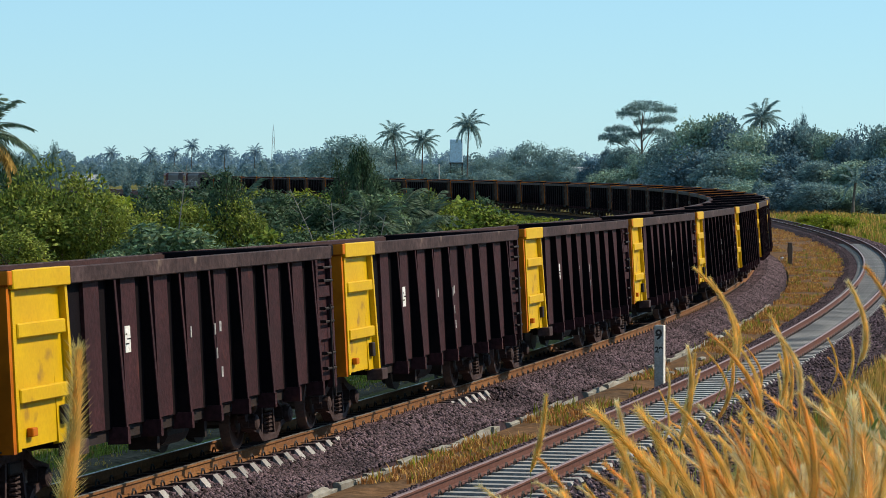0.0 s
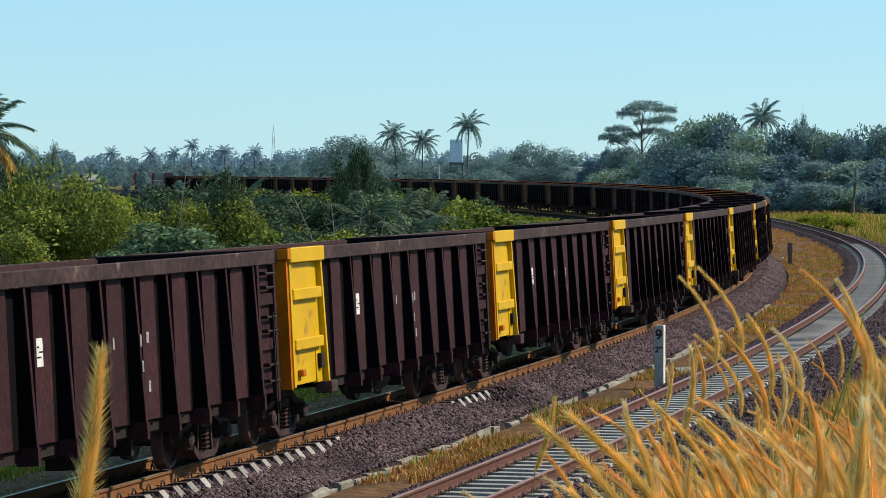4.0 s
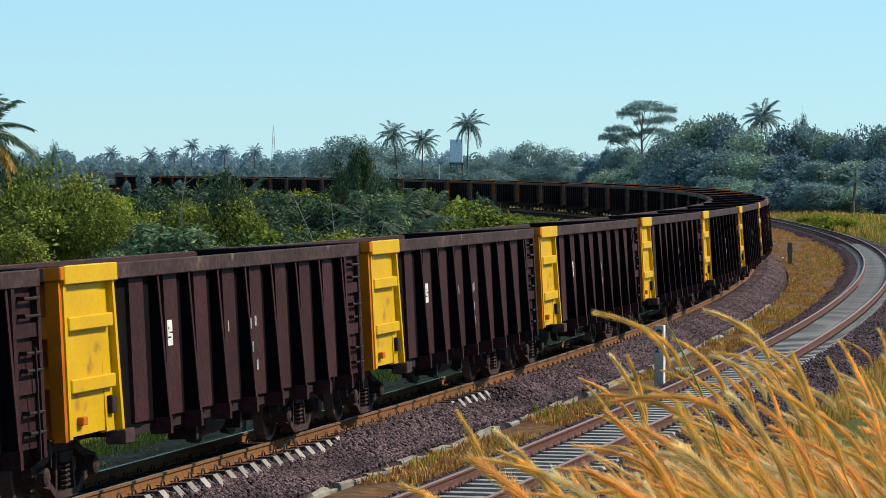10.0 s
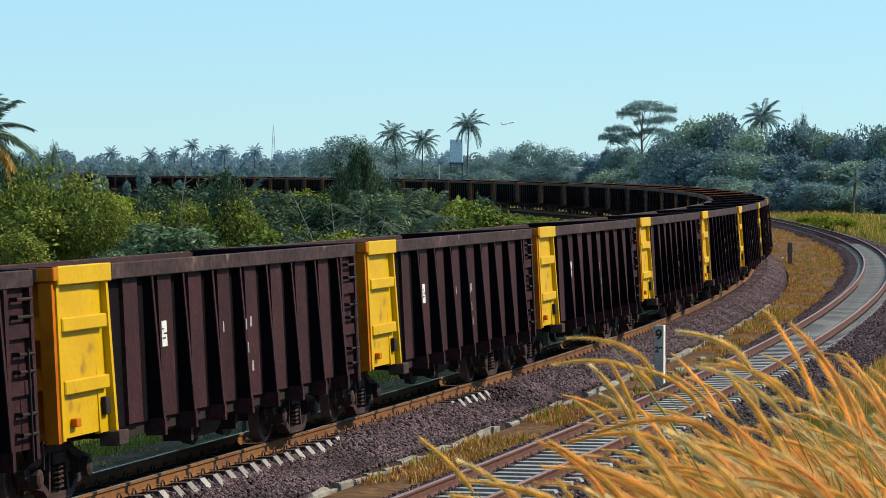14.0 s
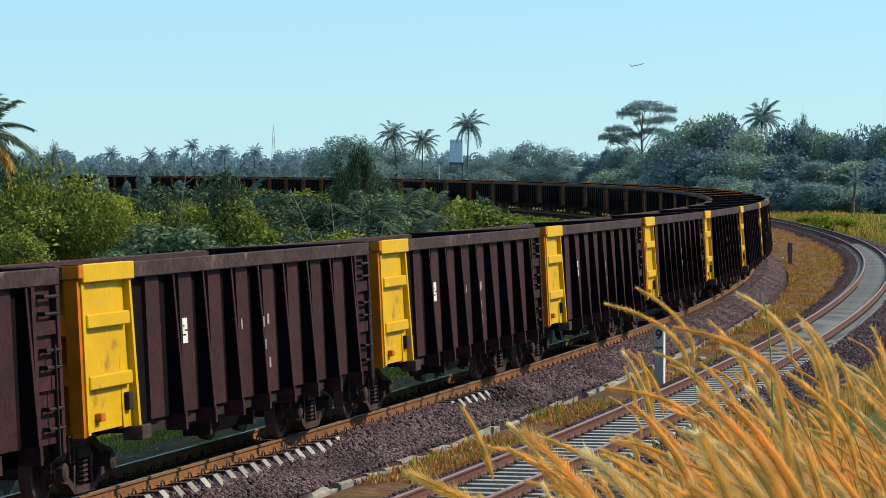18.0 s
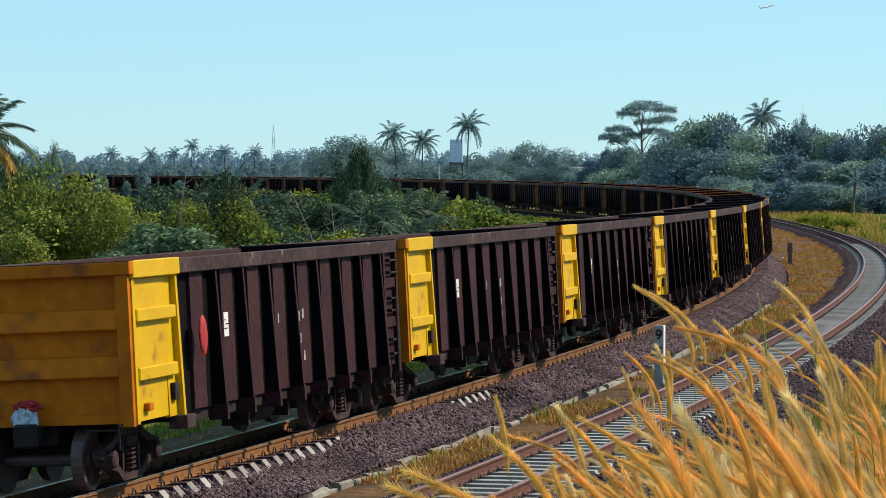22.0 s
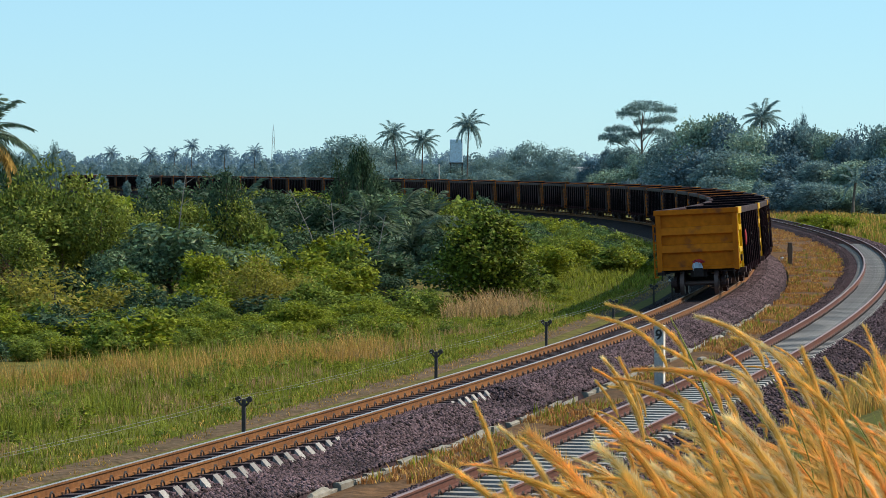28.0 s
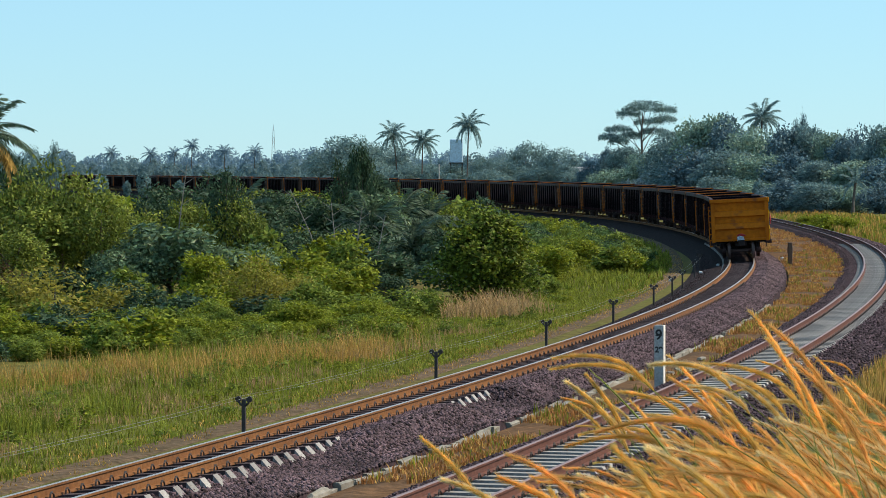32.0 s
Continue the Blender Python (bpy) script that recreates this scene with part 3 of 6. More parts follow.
    build_bogie(wagon, along(11.3), near)
    tagged(wagon, "empty dark brown open coal wagon with yellow end corners", "railway wagon", "wagons of the train")
    return wagon


M_LOCO = mat("loco_paint", (0.085, 0.065, 0.075), 0.6, alt=(0.06, 0.045, 0.05), scale=0.5, fine=8, rust=(0.14, 0.05, 0.04), rust_amount=0.25)
M_LOCO_ROOF = mat("loco_roof", (0.16, 0.13, 0.13), 0.6, alt=(0.1, 0.09, 0.09), scale=0.7, fine=10)
M_LOCO_RED = mat("loco_red", (0.22, 0.055, 0.05), 0.5, scale=0.7, fine=10)
M_GLASS_DARK = mat("cab_glass", (0.02, 0.025, 0.03), 0.08, scale=1, fine=5)


def build_loco():
    loco = new("diesel_locomotive")
    bm = bmesh.new()
    box(bm, -8.2, 8.2, -1.4, 1.4, 0.95, 1.30, bevel=0.04)
    part("frame", bm, M_LOCO, loco)
    bm = bmesh.new()
    prism(bm, [(-1.0, 1.3), (-1.0, 3.1), (-0.75, 3.45), (0.75, 3.45), (1.0, 3.1), (1.0, 1.3)], "x", -7.6, 4.2)
    part("hood", bm, M_LOCO, loco)
    bm = bmesh.new()
    prism(bm, [(-1.36, 1.3), (-1.36, 3.2), (-1.0, 3.55), (1.0, 3.55), (1.36, 3.2), (1.36, 1.3)], "x", 4.2, 7.0)
    cab = part("cab", bm, M_LOCO_RED, loco, "dull red driving cab")
    bm = bmesh.new()
    prism(bm, [(-1.0, 1.3), (-1.0, 2.5), (1.0, 2.5), (1.0, 1.3)], "x", 7.0, 8.0)
    part("nose", bm, M_LOCO_RED, loco)
    bm = bmesh.new()
    box(bm, -7.4, 6.9, -0.8, 0.8, 3.46, 3.60, bevel=0.03)
    part("roof", bm, M_LOCO_ROOF, loco, "grimy dark roof panels")
    for y in (-1.37, 1.37):
        bm = bmesh.new()
        box(bm, 4.8, 6.3, y - 0.01, y + 0.01, 2.3, 3.0)
        part("window", bm, M_GLASS_DARK, cab)
        bm = bmesh.new()
        tube(bm, [(-8.0, y, 2.1), (4.2, y, 2.1)], [0.025, 0.025], 6)
        for x in np.arange(-8, 4.2, 1.5):
            tube(bm, [(x, y, 1.3), (x, y, 2.1)], [0.02, 0.02], 5)
        part("handrail", bm, M_WHITE, loco)
    bm = bmesh.new()
    box(bm, -1.8, 1.8, -1.25, 1.25, 0.3, 0.95, bevel=0.08)
    part("fuel_tank", bm, M_BOGIE, loco)
    for x in (-5.2, 5.2):
        build_bogie(loco, x)
    tagged(loco, "dark grey and red diesel locomotive, grimy", "locomotive", "locomotives at the head of the train")
    return loco


# speed grows a little: place of the last wagon's rear end along the line
LAG = [0.675, 0.248, 0.061, 0.044, 0.070, 0.252, 0.237, -0.066, -0.423]


def lag(t):
    """Smooth course through the lags."""
    i = min(max(int(t // 4), 0), 7)
    p = [LAG[max(i - 1, 0)], LAG[i], LAG[i + 1], LAG[min(i + 2, 8)]]
    u = t / 4 - i
    return 0.5 * (2 * p[1] + (p[2] - p[0]) * u + (2 * p[0] - 5 * p[1] + 4 * p[2] - p[3]) * u * u + (3 * p[1] - p[0] - 3 * p[2] + p[3]) * u ** 3)


def tail_s(t):
    return -128.417 + 9.734 * t + 0.0297 * t * t + lag(t)


# the springs take back part of the cant, about the loaded side
_pivot = Vector((0, -1.4, 1.9))
TILT = Matrix.Translation(Matrix.Rotation(-LEAN, 3, "X") @ _pivot) @ Matrix.Rotation(-LEAN * 0.8, 4, "X") @ Matrix.Translation(-_pivot)


def rolling(s_centre, half=5.07):
    """Pose of a vehicle whose two bogies stand on the line."""
    xa, ya, _ = LINE1.at(s_centre - half)
    xb, yb, _ = LINE1.at(s_centre + half)
    th = math.atan2(yb - ya, xb - xa)
    return Matrix.Translation(((xa + xb) / 2, (ya + yb) / 2, CANT / 2 + rise(s_centre))) @ Matrix.Rotation(th, 4, "Z") @ TILT


WAGONS = 54
first = build_wagon()
NEAR = 21                            # wagons that roll past the viewer
train = [first] + [copy_thing(first, Matrix.Identity(4)) for _ in range(NEAR - 1)]
far_first = build_wagon(False)
train += [far_first] + [copy_thing(far_first, Matrix.Identity(4)) for _ in range(WAGONS - NEAR - 1)]
loco = build_loco()
locos = [loco, copy_thing(loco, Matrix.Identity(4))]


# ---- tail marks on the last wagon ----
M_RED = mat("red_cloth", (0.42, 0.012, 0.015), 0.7, scale=3, fine=12)
M_BAG = mat("plastic_bag", (0.42, 0.50, 0.58), 0.45, alt=(0.35, 0.42, 0.5), scale=14, fine=30)


def blob(bm, c, r, seed, lumps=0.25, n=3):
    vs = bmesh.ops.create_icosphere(bm, subdivisions=n, radius=1.0)["verts"]
    for v in vs:
        k = 1 + lumps * noise.noise(v.co * 2.2 + Vector((seed, seed * 2, 0)))
        v.co = Vector((c[0] + v.co.x * r[0] * k, c[1] + v.co.y * r[1] * k, c[2] + v.co.z * r[2] * k))


def tail_marks():
    bm = bmesh.new()
    blob(bm, (-4.55, -1.49, 1.84), (0.15, 0.035, 0.27), 5.0, 0.12)
    part("tail_flag", bm, M_RED, first, "red tail marker hung on the side")
    bm = bmesh.new()
    blob(bm, (-7.26, 0.02, 0.98), (0.10, 0.16, 0.15), 3.0, 0.6)
    part("plastic_bag", bm, M_BAG, first, "pale blue plastic bag tied over the coupler")
    bm = bmesh.new()
    blob(bm, (-7.24, -0.02, 1.14), (0.09, 0.19, 0.07), 7.0, 0.6)
    part("red_rag", bm, M_RED, first, "red rag on the bag")
    tagged(first, "last coal wagon with orange rear wall and bagged coupler")


tail_marks()


# ---- plants ----
def leaf(bm, p, d, up, length, width, mi=0):
    """A folded leaf of two triangles."""
    side = d.cross(up)
    if side.length < 1e-4:
        side = d.orthogonal()
    side.normalize()
    a, b = bm.verts.new(p), bm.verts.new(p + d * length)
    c, e = bm.verts.new(p + d * length * 0.5 + side * width * 0.5), bm.verts.new(p + d * length * 0.5 - side * width * 0.5 + up * width * 0.15)
    bm.faces.new((a, c, b)).material_index = mi
    bm.faces.new((a, b, e)).material_index = mi


def rand_dir(rng):
    v = Vector((rng.gauss(0, 1), rng.gauss(0, 1), rng.gauss(0, 1)))
    return v.normalized()


def crown_mesh(name, material, seed, clumps=16, leaves=150, size=0.07, aspect=0.5, low=0.0, centre=0.58, ry=0.42, droop=0.2, tight=0.2, cone=0.0):
    """Leaves in clumps within a unit crown: 1 wide, 1 high."""
    rng = random.Random(seed)
    bm = bmesh.new()
    centres = []
    for i in range(clumps):
        d = rand_dir(rng)
        r = rng.uniform(0.45, 0.95)
        c = Vector((d.x * 0.40 * r, d.y * 0.40 * r, centre + d.z * (ry - 0.10) * r))
        if low:
            c.z = max(c.z, low)
        if cone:
            c.x, c.y = c.x * (1.3 - cone * c.z), c.y * (1.3 - cone * c.z)
        rad = rng.uniform(0.10, tight)
        centres.append((c, rad))
        for _ in range(leaves):
            e = rand_dir(rng)
            if e.z < -0.3 and rng.random() < 0.6:
                e.z = -e.z
            p = c + e * rad * rng.uniform(0.55, 1.12)
            if p.z < 0.01:
                continue
            d2 = (e * 0.45 + rand_dir(rng) * 0.9 - Vector((0, 0, droop))).normalized()
            leaf(bm, p, d2, (e + rand_dir(rng) * 0.55 + Vector((0, 0, 0.35))).normalized(), size * rng.uniform(0.6, 1.3), size * aspect * rng.uniform(0.7, 1.3))
    me = bpy.data.meshes.new(name)
    bm.to_mesh(me)
    bm.free()
    me.materials.append(material)
    return me, centres


def trunk_mesh(centres, seed, radius=0.03, split=0.28, many=6):
    rng = random.Random(seed)
    bm = bmesh.new()
    tube(bm, [(0, 0, -0.02), (0.01, 0, split * 0.5), (0.0, 0.01, split)], [radius, radius * 0.8, radius * 0.65], 7)
    for c, r in rng.sample(centres, min(many, len(centres))):
        mid = Vector((c.x * 0.45, c.y * 0.45, split + (c.z - split) * 0.55))
        tube(bm, [(0, 0.0, split * 0.95), mid, c], [radius * 0.5, radius * 0.33, radius * 0.12], 5)
    me = bpy.data.meshes.new("trunk")
    bm.to_mesh(me)
    bm.free()
    me.materials.append(M_BARK)
    return me


def scrub(material, seed, label, rows, **kw):
    """Low growth that nobody could count: one mesh."""
    me, _c = crown_mesh("scrub", material, seed, **kw)
    v = np.empty(len(me.vertices) * 3)
    me.vertices.foreach_get("co", v)
    f = np.empty(len(me.loops), dtype=np.int64)
    me.loops.foreach_get("vertex_index", f)
    v, f = v.reshape(-1, 3), f.reshape(-1, 3)
    rng = random.Random(seed)
    vs, fs = [], []
    for i, (x, y, h, w) in enumerate(rows):
        a = rng.uniform(0, 6.283)
        q = np.stack([v[:, 0] * math.cos(a) - v[:, 1] * math.sin(a), v[:, 0] * math.sin(a) + v[:, 1] * math.cos(a), v[:, 2]], -1)
        full = max(h, 0.55 * w)
        vs.append(q * (w, w, full) + (x, y, ground_z(x, y) - 0.05 - (full - h)))
        fs.append(f + i * len(v))
    vs, fs = np.concatenate(vs), np.concatenate(fs)
    out = bpy.data.meshes.new("scrub")
    out.vertices.add(len(vs))
    out.vertices.foreach_set("co", vs.ravel())
    out.loops.add(fs.size)
    out.loops.foreach_set("vertex_index", fs.ravel())
    out.polygons.add(len(fs))
    out.polygons.foreach_set("loop_start", np.arange(0, fs.size, 3))
    out.update()
    out.validate()
    out.materials.append(material)
    tagged(new("scrub", out), label, "scrub", kind="stuff")


def plant_kind(name, material, seeds, label, category, group, rows, trunk=0.03, split=0.25, trunk_many=6, **kw):
    kinds = []
    for s in seeds:
        me, centres = crown_mesh("crown", material, s, **kw)
        kinds.append((me, trunk_mesh(centres, s, trunk, split, trunk_many)))
    rng = random.Random(seeds[0])
    for i, (x, y, h, w) in enumerate(rows):
        h = max(h, 0.45)
        full = max(h, 0.62 * w)              # a wide low bush is the top of a rounder one
        me, tm = kinds[i % len(kinds)]
        ob = new(name)
        ob.matrix_basis = Matrix.Translation((x, y, ground_z(x, y) - 0.05 - (full - h))) @ Matrix.Rotation(rng.uniform(0, 6.28), 4, "Z") @ Matrix.Diagonal((w, w, full, 1))
        share("trunk", tm, ob)
        share("crown", me, ob)
        tagged(ob, label, category, group)


BUSH_GREEN = [(-12.2, 88, 0.9, 2.3), (-10.8, 87, 0.7, 2.4), (-9.9, 90, 0.6, 2.7), (-8.3, 86, 0.7, 2.4), (-7.4, 91, 0.8, 2.6), (-6.1, 88, 0.7, 2.3), (-5.1, 90, 0.8, 2.7), (-3.9, 88, 0.6, 2.1), (-3.0, 90, 0.7, 2.3), (-1.7, 92, 0.7, 2.6), (-0.7, 92, 0.3, 2.1), (0.1, 94, 0.6, 1.5), (-4.3, 104, 1.5, 2.9), (-2.7, 104, 1.3, 2.7), (-1.6, 106, 1.3, 3.2), (-0.5, 108, 1.1, 2.3), (-3.5, 100, 1.1, 2.6), (3.2, 122, 1.5, 2.6), (4.0, 124, 1.0, 1.7), (7.4, 190, 1.7, 4.0), (8.6, 186, 1.9, 3.5), (8.0, 150, 0.2, 2.8), (6.6, 152, 0.4, 2.5), (8.2, 140, -0.2, 1.6)] + [(1.1, 112, 0.3, 1.6), (-5.0, 98, 0.8, 2.3), (-2.3, 96, 0.8, 2.5)]
BUSH_YELLOW = [(-9.3, 103, 1.3, 2.6), (-8.3, 104, 1.2, 2.2), (-3.7, 116, 2.1, 3.3), (-8.7, 116, 2.4, 3.0), (-10.6, 93, 0.5, 1.3), (0.3, 100, -0.2, 1.4), (31.8, 262, 2.1, 4.9), (32.8, 255, 1.5, 3.6), (34.2, 250, 1.1, 4.1), (31.1, 270, 1.5, 2.5)]
BUSH_OLIVE = [(-12.7, 102, 2.0, 6.4), (-14.1, 104, 1.8, 2.9), (-6.4, 106, 2.2, 3.0), (-5.5, 108, 1.9, 2.8), (-10.7, 104, 1.3, 3.4), (-7.5, 108, 1.1, 2.8)]
BUSH_RED = [(-6.6, 99, 0.7, 2.5), (-15.4, 112, 2.2, 1.6), (9.7, 168, 0.9, 2.7), (1.7, 110, 0.7, 2.3)]
TREE_DARK = [(-23.3, 175, 6.0, 4.4), (-13.8, 165, 5.0, 5.8), (-12.0, 170, 4.8, 5.6), (-10.0, 172, 4.2, 5.2), (-8.3, 175, 4.4, 4.9), (-12.3, 160, 3.7, 6.0), (-9.8, 158, 3.1, 5.9), (-6.8, 170, 3.7, 4.4), (-5.6, 168, 4.2, 4.3), (-2.0, 170, 4.1, 4.4), (-2.3, 155, 2.5, 5.4), (-4.5, 154, 2.3, 4.7), (-6.8, 156, 2.3, 5.1), (-2.1, 122, 1.3, 3.1), (9.8, 178, 1.1, 3.7), (6.0, 200, 1.5, 3.7), (9.8, 158, 0.2, 2.2), (8.2, 165, 1.0, 3.1), (4.8, 205, 1.9, 3.4), (-15.9, 140, 2.8, 4.6), (-8.2, 150, 2.5, 4.6), (-0.4, 150, 2.4, 3.2), (-14.5, 160, 4.2, 3.4)]
TREE_GREEN = [(-17.7, 136, 4.3, 5.4), (-19.0, 140, 5.1, 3.6), (-13.9, 142, 4.0, 4.0), (-17.8, 130, 2.7, 3.9), (-12.2, 155, 4.4, 4.3), (-0.7, 172, 4.0, 3.6), (-10.8, 130, 2.3, 3.6)]
TREE_YELLOW = [(-16.7, 138, 5.6, 5.2), (-14.8, 136, 4.3, 4.1), (-9.5, 150, 4.3, 3.9)]
TREE_GREY = [(-10.4, 120, 3.4, 5.9), (-11.7, 118, 2.5, 3.3), (-3.7, 160, 4.5, 4.5), (-8.5, 130, 2.3, 4.3)]
ROUND_TREE = [(1.65, 117, 3.75, 4.9)]
SLIM_TREE = [(-4.9, 165, 6.2, 2.5), (-4.1, 163, 7.0, 2.0), (-10.3, 150, 5.5, 2.1), (-3.4, 168, 5.4, 2.4)]
FOREST = [(34.1, 440, 10.9, 11.3), (36.4, 430, 12.9, 11.0), (39.0, 425, 12.6, 9.9), (32.7, 460, 9.7, 9.7), (41.0, 410, 11.0, 10.5), (43.2, 400, 10.2, 9.3), (46.4, 400, 10.9, 8.4), (48.7, 395, 9.8, 8.3), (50.9, 390, 10.5, 8.2), (53.0, 385, 10.9, 8.1), (55.7, 385, 10.7, 8.1), (26.1, 500, 8.4, 7.0), (28.5, 495, 9.0, 8.1), (30.7, 480, 7.8, 7.8), (32.8, 400, 8.2, 11.2), (35.5, 390, 7.9, 11.8), (38.6, 380, 7.2, 10.7), (41.5, 375, 6.8, 9.6), (44.9, 370, 6.1, 9.5), (48.3, 365, 6.1, 10.2), (50.8, 360, 6.4, 8.4), (31.8, 430, 6.3, 10.0), (26.4, 480, 5.6, 10.1), (24.4, 520, 6.6, 7.3), (22.6, 566, 6.3, 5.6), (26.9, 566, 5.6, 4.6)] + [(29.9, 455, 4.8, 9.6), (32.5, 372, 4.8, 9.6), (35.5, 362, 4.1, 9.3), (38.1, 350, 3.9, 8.2), (41.3, 345, 3.6, 8.1), (45.0, 345, 3.2, 7.3), (47.7, 340, 3.6, 7.1)]
FOREST_BACK = [(8.7, 640, 9.1, 9.0), (12.9, 620, 7.9, 11.6), (16.5, 610, 11.9, 11.4), (21.8, 590, 9.9, 10.3), (18.1, 590, 6.9, 12.4), (1.9, 660, 7.1, 9.2), (23.7, 560, 5.8, 7.8), (9.3, 600, 5.8, 11.2), (-3.0, 700, 7.9, 9.8), (-22.4, 760, 14.6, 23.1), (-29.3, 800, 11.2, 14.9), (-14.6, 780, 13.1, 18.2), (-18.6, 720, 9.3, 20.2), (-8.0, 700, 7.3, 13.1), (-39.8, 300, 8.3, 4.9), (-39.6, 320, 8.8, 2.2), (-38.7, 280, 7.2, 3.9)]
UMBRELLA = [(32.9, 520, 16.2, 13.2)]

# leafy bushes along the edge of the grass, and scrub inside the curve
_e = random.Random(61)
EDGE = []
_line = ((-11.6, 80.4), (-9.3, 82.0), (-6.2, 89.0), (-3.0, 91.0), (-1.2, 91.5))
for _i in range(54):
    _u = _e.uniform(0, 3.999)
    _k = int(_u)
    _x, _y = (_line[_k][_c] + (_line[_k + 1][_c] - _line[_k][_c]) * (_u - _k) for _c in (0, 1))
    _b = _e.uniform(0.5, 8.0)
    EDGE.append((_x * (_y + _b) / _y, _y + _b, (0.55 + 0.075 * _b) * _e.uniform(0.8, 1.3), _e.uniform(1.2, 2.1)))
INNER = []
while len(INNER) < 60:
    _y = _e.uniform(132, 290)
    _px = _e.uniform(880, 1150)
    _x = (_px - 784) / 5566.0 * _y
    if offset_of(LINE1, _x, _y) > -5.2:
        continue
    _top = EYE_Z - (380 + max(0.0, _px - 1030) * 0.4 - 309.3) / 5566.0 * _y + 0.77
    if _top > 0.5:
        INNER.append((_x, _y, min(_top, 2.6) * _e.uniform(0.6, 0.92), _e.uniform(1.8, 3.4)))

plant_kind("bush", L_GREEN, (11, 12, 13), "leafy bright green bush on the grassy slope", "bush", "bushes beside the line", BUSH_GREEN, trunk=0.02, split=0.1, clumps=26, leaves=200, size=0.056, centre=0.42, ry=0.5, low=0.10)
plant_kind("bush", L_GREEN, (14, 15, 16), "leafy bright green bush on the grassy slope", "bush", "bushes beside the line", EDGE[::2] + INNER[::3], trunk=0.02, split=0.1, clumps=26, leaves=200, size=0.056, centre=0.42, ry=0.5, low=0.08)
plant_kind("bush", L_YELLOW, (24, 25), "yellow-green sunlit bush on the slope", "bush", "bushes beside the line", EDGE[1::2] + INNER[5::6], trunk=0.02, split=0.1, clumps=26, leaves=200, size=0.056, centre=0.42, ry=0.5, low=0.08)
plant_kind("bush", L_YELLOW, (21, 22), "yellow-green sunlit bush on the slope", "bush", "bushes beside the line", BUSH_YELLOW, trunk=0.02, split=0.1, clumps=26, leaves=200, size=0.056, centre=0.42, ry=0.5, low=0.10)
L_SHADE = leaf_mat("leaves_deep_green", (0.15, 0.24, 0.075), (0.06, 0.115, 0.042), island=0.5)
plant_kind("bush", L_SHADE, (17, 18), "deep green bush inside the curve", "bush", "bushes beside the line", INNER[1::3] + INNER[2::6], trunk=0.02, split=0.1, clumps=22, leaves=190, size=0.06, centre=0.42, ry=0.5, low=0.08)
plant_kind("bush", L_OLIVE, (31, 32), "sparse olive-yellow bush with thin bare branches", "bush", "bushes beside the line", BUSH_OLIVE, trunk=0.025, split=0.12, trunk_many=12, clumps=22, leaves=130, size=0.045, aspect=0.45, centre=0.48, ry=0.48, low=0.12, tight=0.24)
plant_kind("bush", L_RED, (41,), "reddish-brown withered bush among green scrub", "bush", "bushes beside the line", BUSH_RED, trunk=0.02, split=0.1, clumps=14, leaves=130, size=0.06, aspect=0.25, centre=0.4, ry=0.5, low=0.1)
plant_kind("tree", L_DARK, (51, 52, 53), "dark green thick-leaved tree in the thicket", "tree", "trees of the thicket", TREE_DARK, clumps=26, leaves=210, size=0.048, centre=0.52, ry=0.5, low=0.12, droop=0.6)
L_TREE_YELLOW = leaf_mat("leaves_tree_yellow", (0.2702, 0.3047, 0.046), (0.0978, 0.138, 0.0299), island=0.6)
plant_kind("tree", L_TREE_YELLOW, (61, 62), "yellow-green broad-leaved tree in the thicket", "tree", "trees of the thicket", TREE_GREEN, clumps=24, leaves=160, size=0.05, centre=0.52, ry=0.5, low=0.12)
plant_kind("tree", L_TREE_YELLOW, (71, 72), "yellow-green tree with a sunlit top", "tree", "trees of the thicket", TREE_YELLOW, clumps=24, leaves=170, size=0.045, centre=0.52, ry=0.5, low=0.12)
plant_kind("tree", L_BLUE, (81, 82), "tree with large glossy grey-green leaves", "tree", "trees of the thicket", TREE_GREY, clumps=26, leaves=170, size=0.062, aspect=0.45, centre=0.52, ry=0.5, low=0.12, droop=0.7)
plant_kind("tree", leaf_mat("leaves_round", (0.245, 0.285, 0.026), (0.045, 0.080, 0.016), island=0.75), (91,), "round dense tree with yellow-green leaves", "tree", "", ROUND_TREE, clumps=70, leaves=230, size=0.040, aspect=0.55, centre=0.47, ry=0.55, low=0.05, cone=0.95)
plant_kind("tree", L_DARK, (95, 96), "slim tall tree rising above the thicket", "tree", "trees of the thicket", SLIM_TREE, trunk=0.04, split=0.3, trunk_many=9, clumps=20, leaves=230, size=0.045, centre=0.6, ry=0.45, droop=0.5)
# wood's edge: the same haze tint in a lighter and a darker leaf
L_FAR_LIGHT = leaf_mat("far_foliage_hazed_light", (0.312, 0.444, 0.33), (0.162, 0.246, 0.204), tr=0.25, island=0.35)
L_FAR_DARK = leaf_mat("far_foliage_hazed_dark", (0.1688, 0.27, 0.3038), (0.0837, 0.1485, 0.1823), tr=0.2, island=0.3)
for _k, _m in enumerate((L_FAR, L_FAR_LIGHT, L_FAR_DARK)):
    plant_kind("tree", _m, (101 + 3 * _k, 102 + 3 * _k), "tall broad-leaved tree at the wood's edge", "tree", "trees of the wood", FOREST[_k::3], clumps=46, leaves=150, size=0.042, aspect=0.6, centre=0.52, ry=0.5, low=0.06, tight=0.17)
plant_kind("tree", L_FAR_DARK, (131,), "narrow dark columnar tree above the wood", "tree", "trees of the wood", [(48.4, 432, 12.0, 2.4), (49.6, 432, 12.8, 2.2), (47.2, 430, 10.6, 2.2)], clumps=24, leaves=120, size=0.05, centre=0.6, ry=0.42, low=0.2)
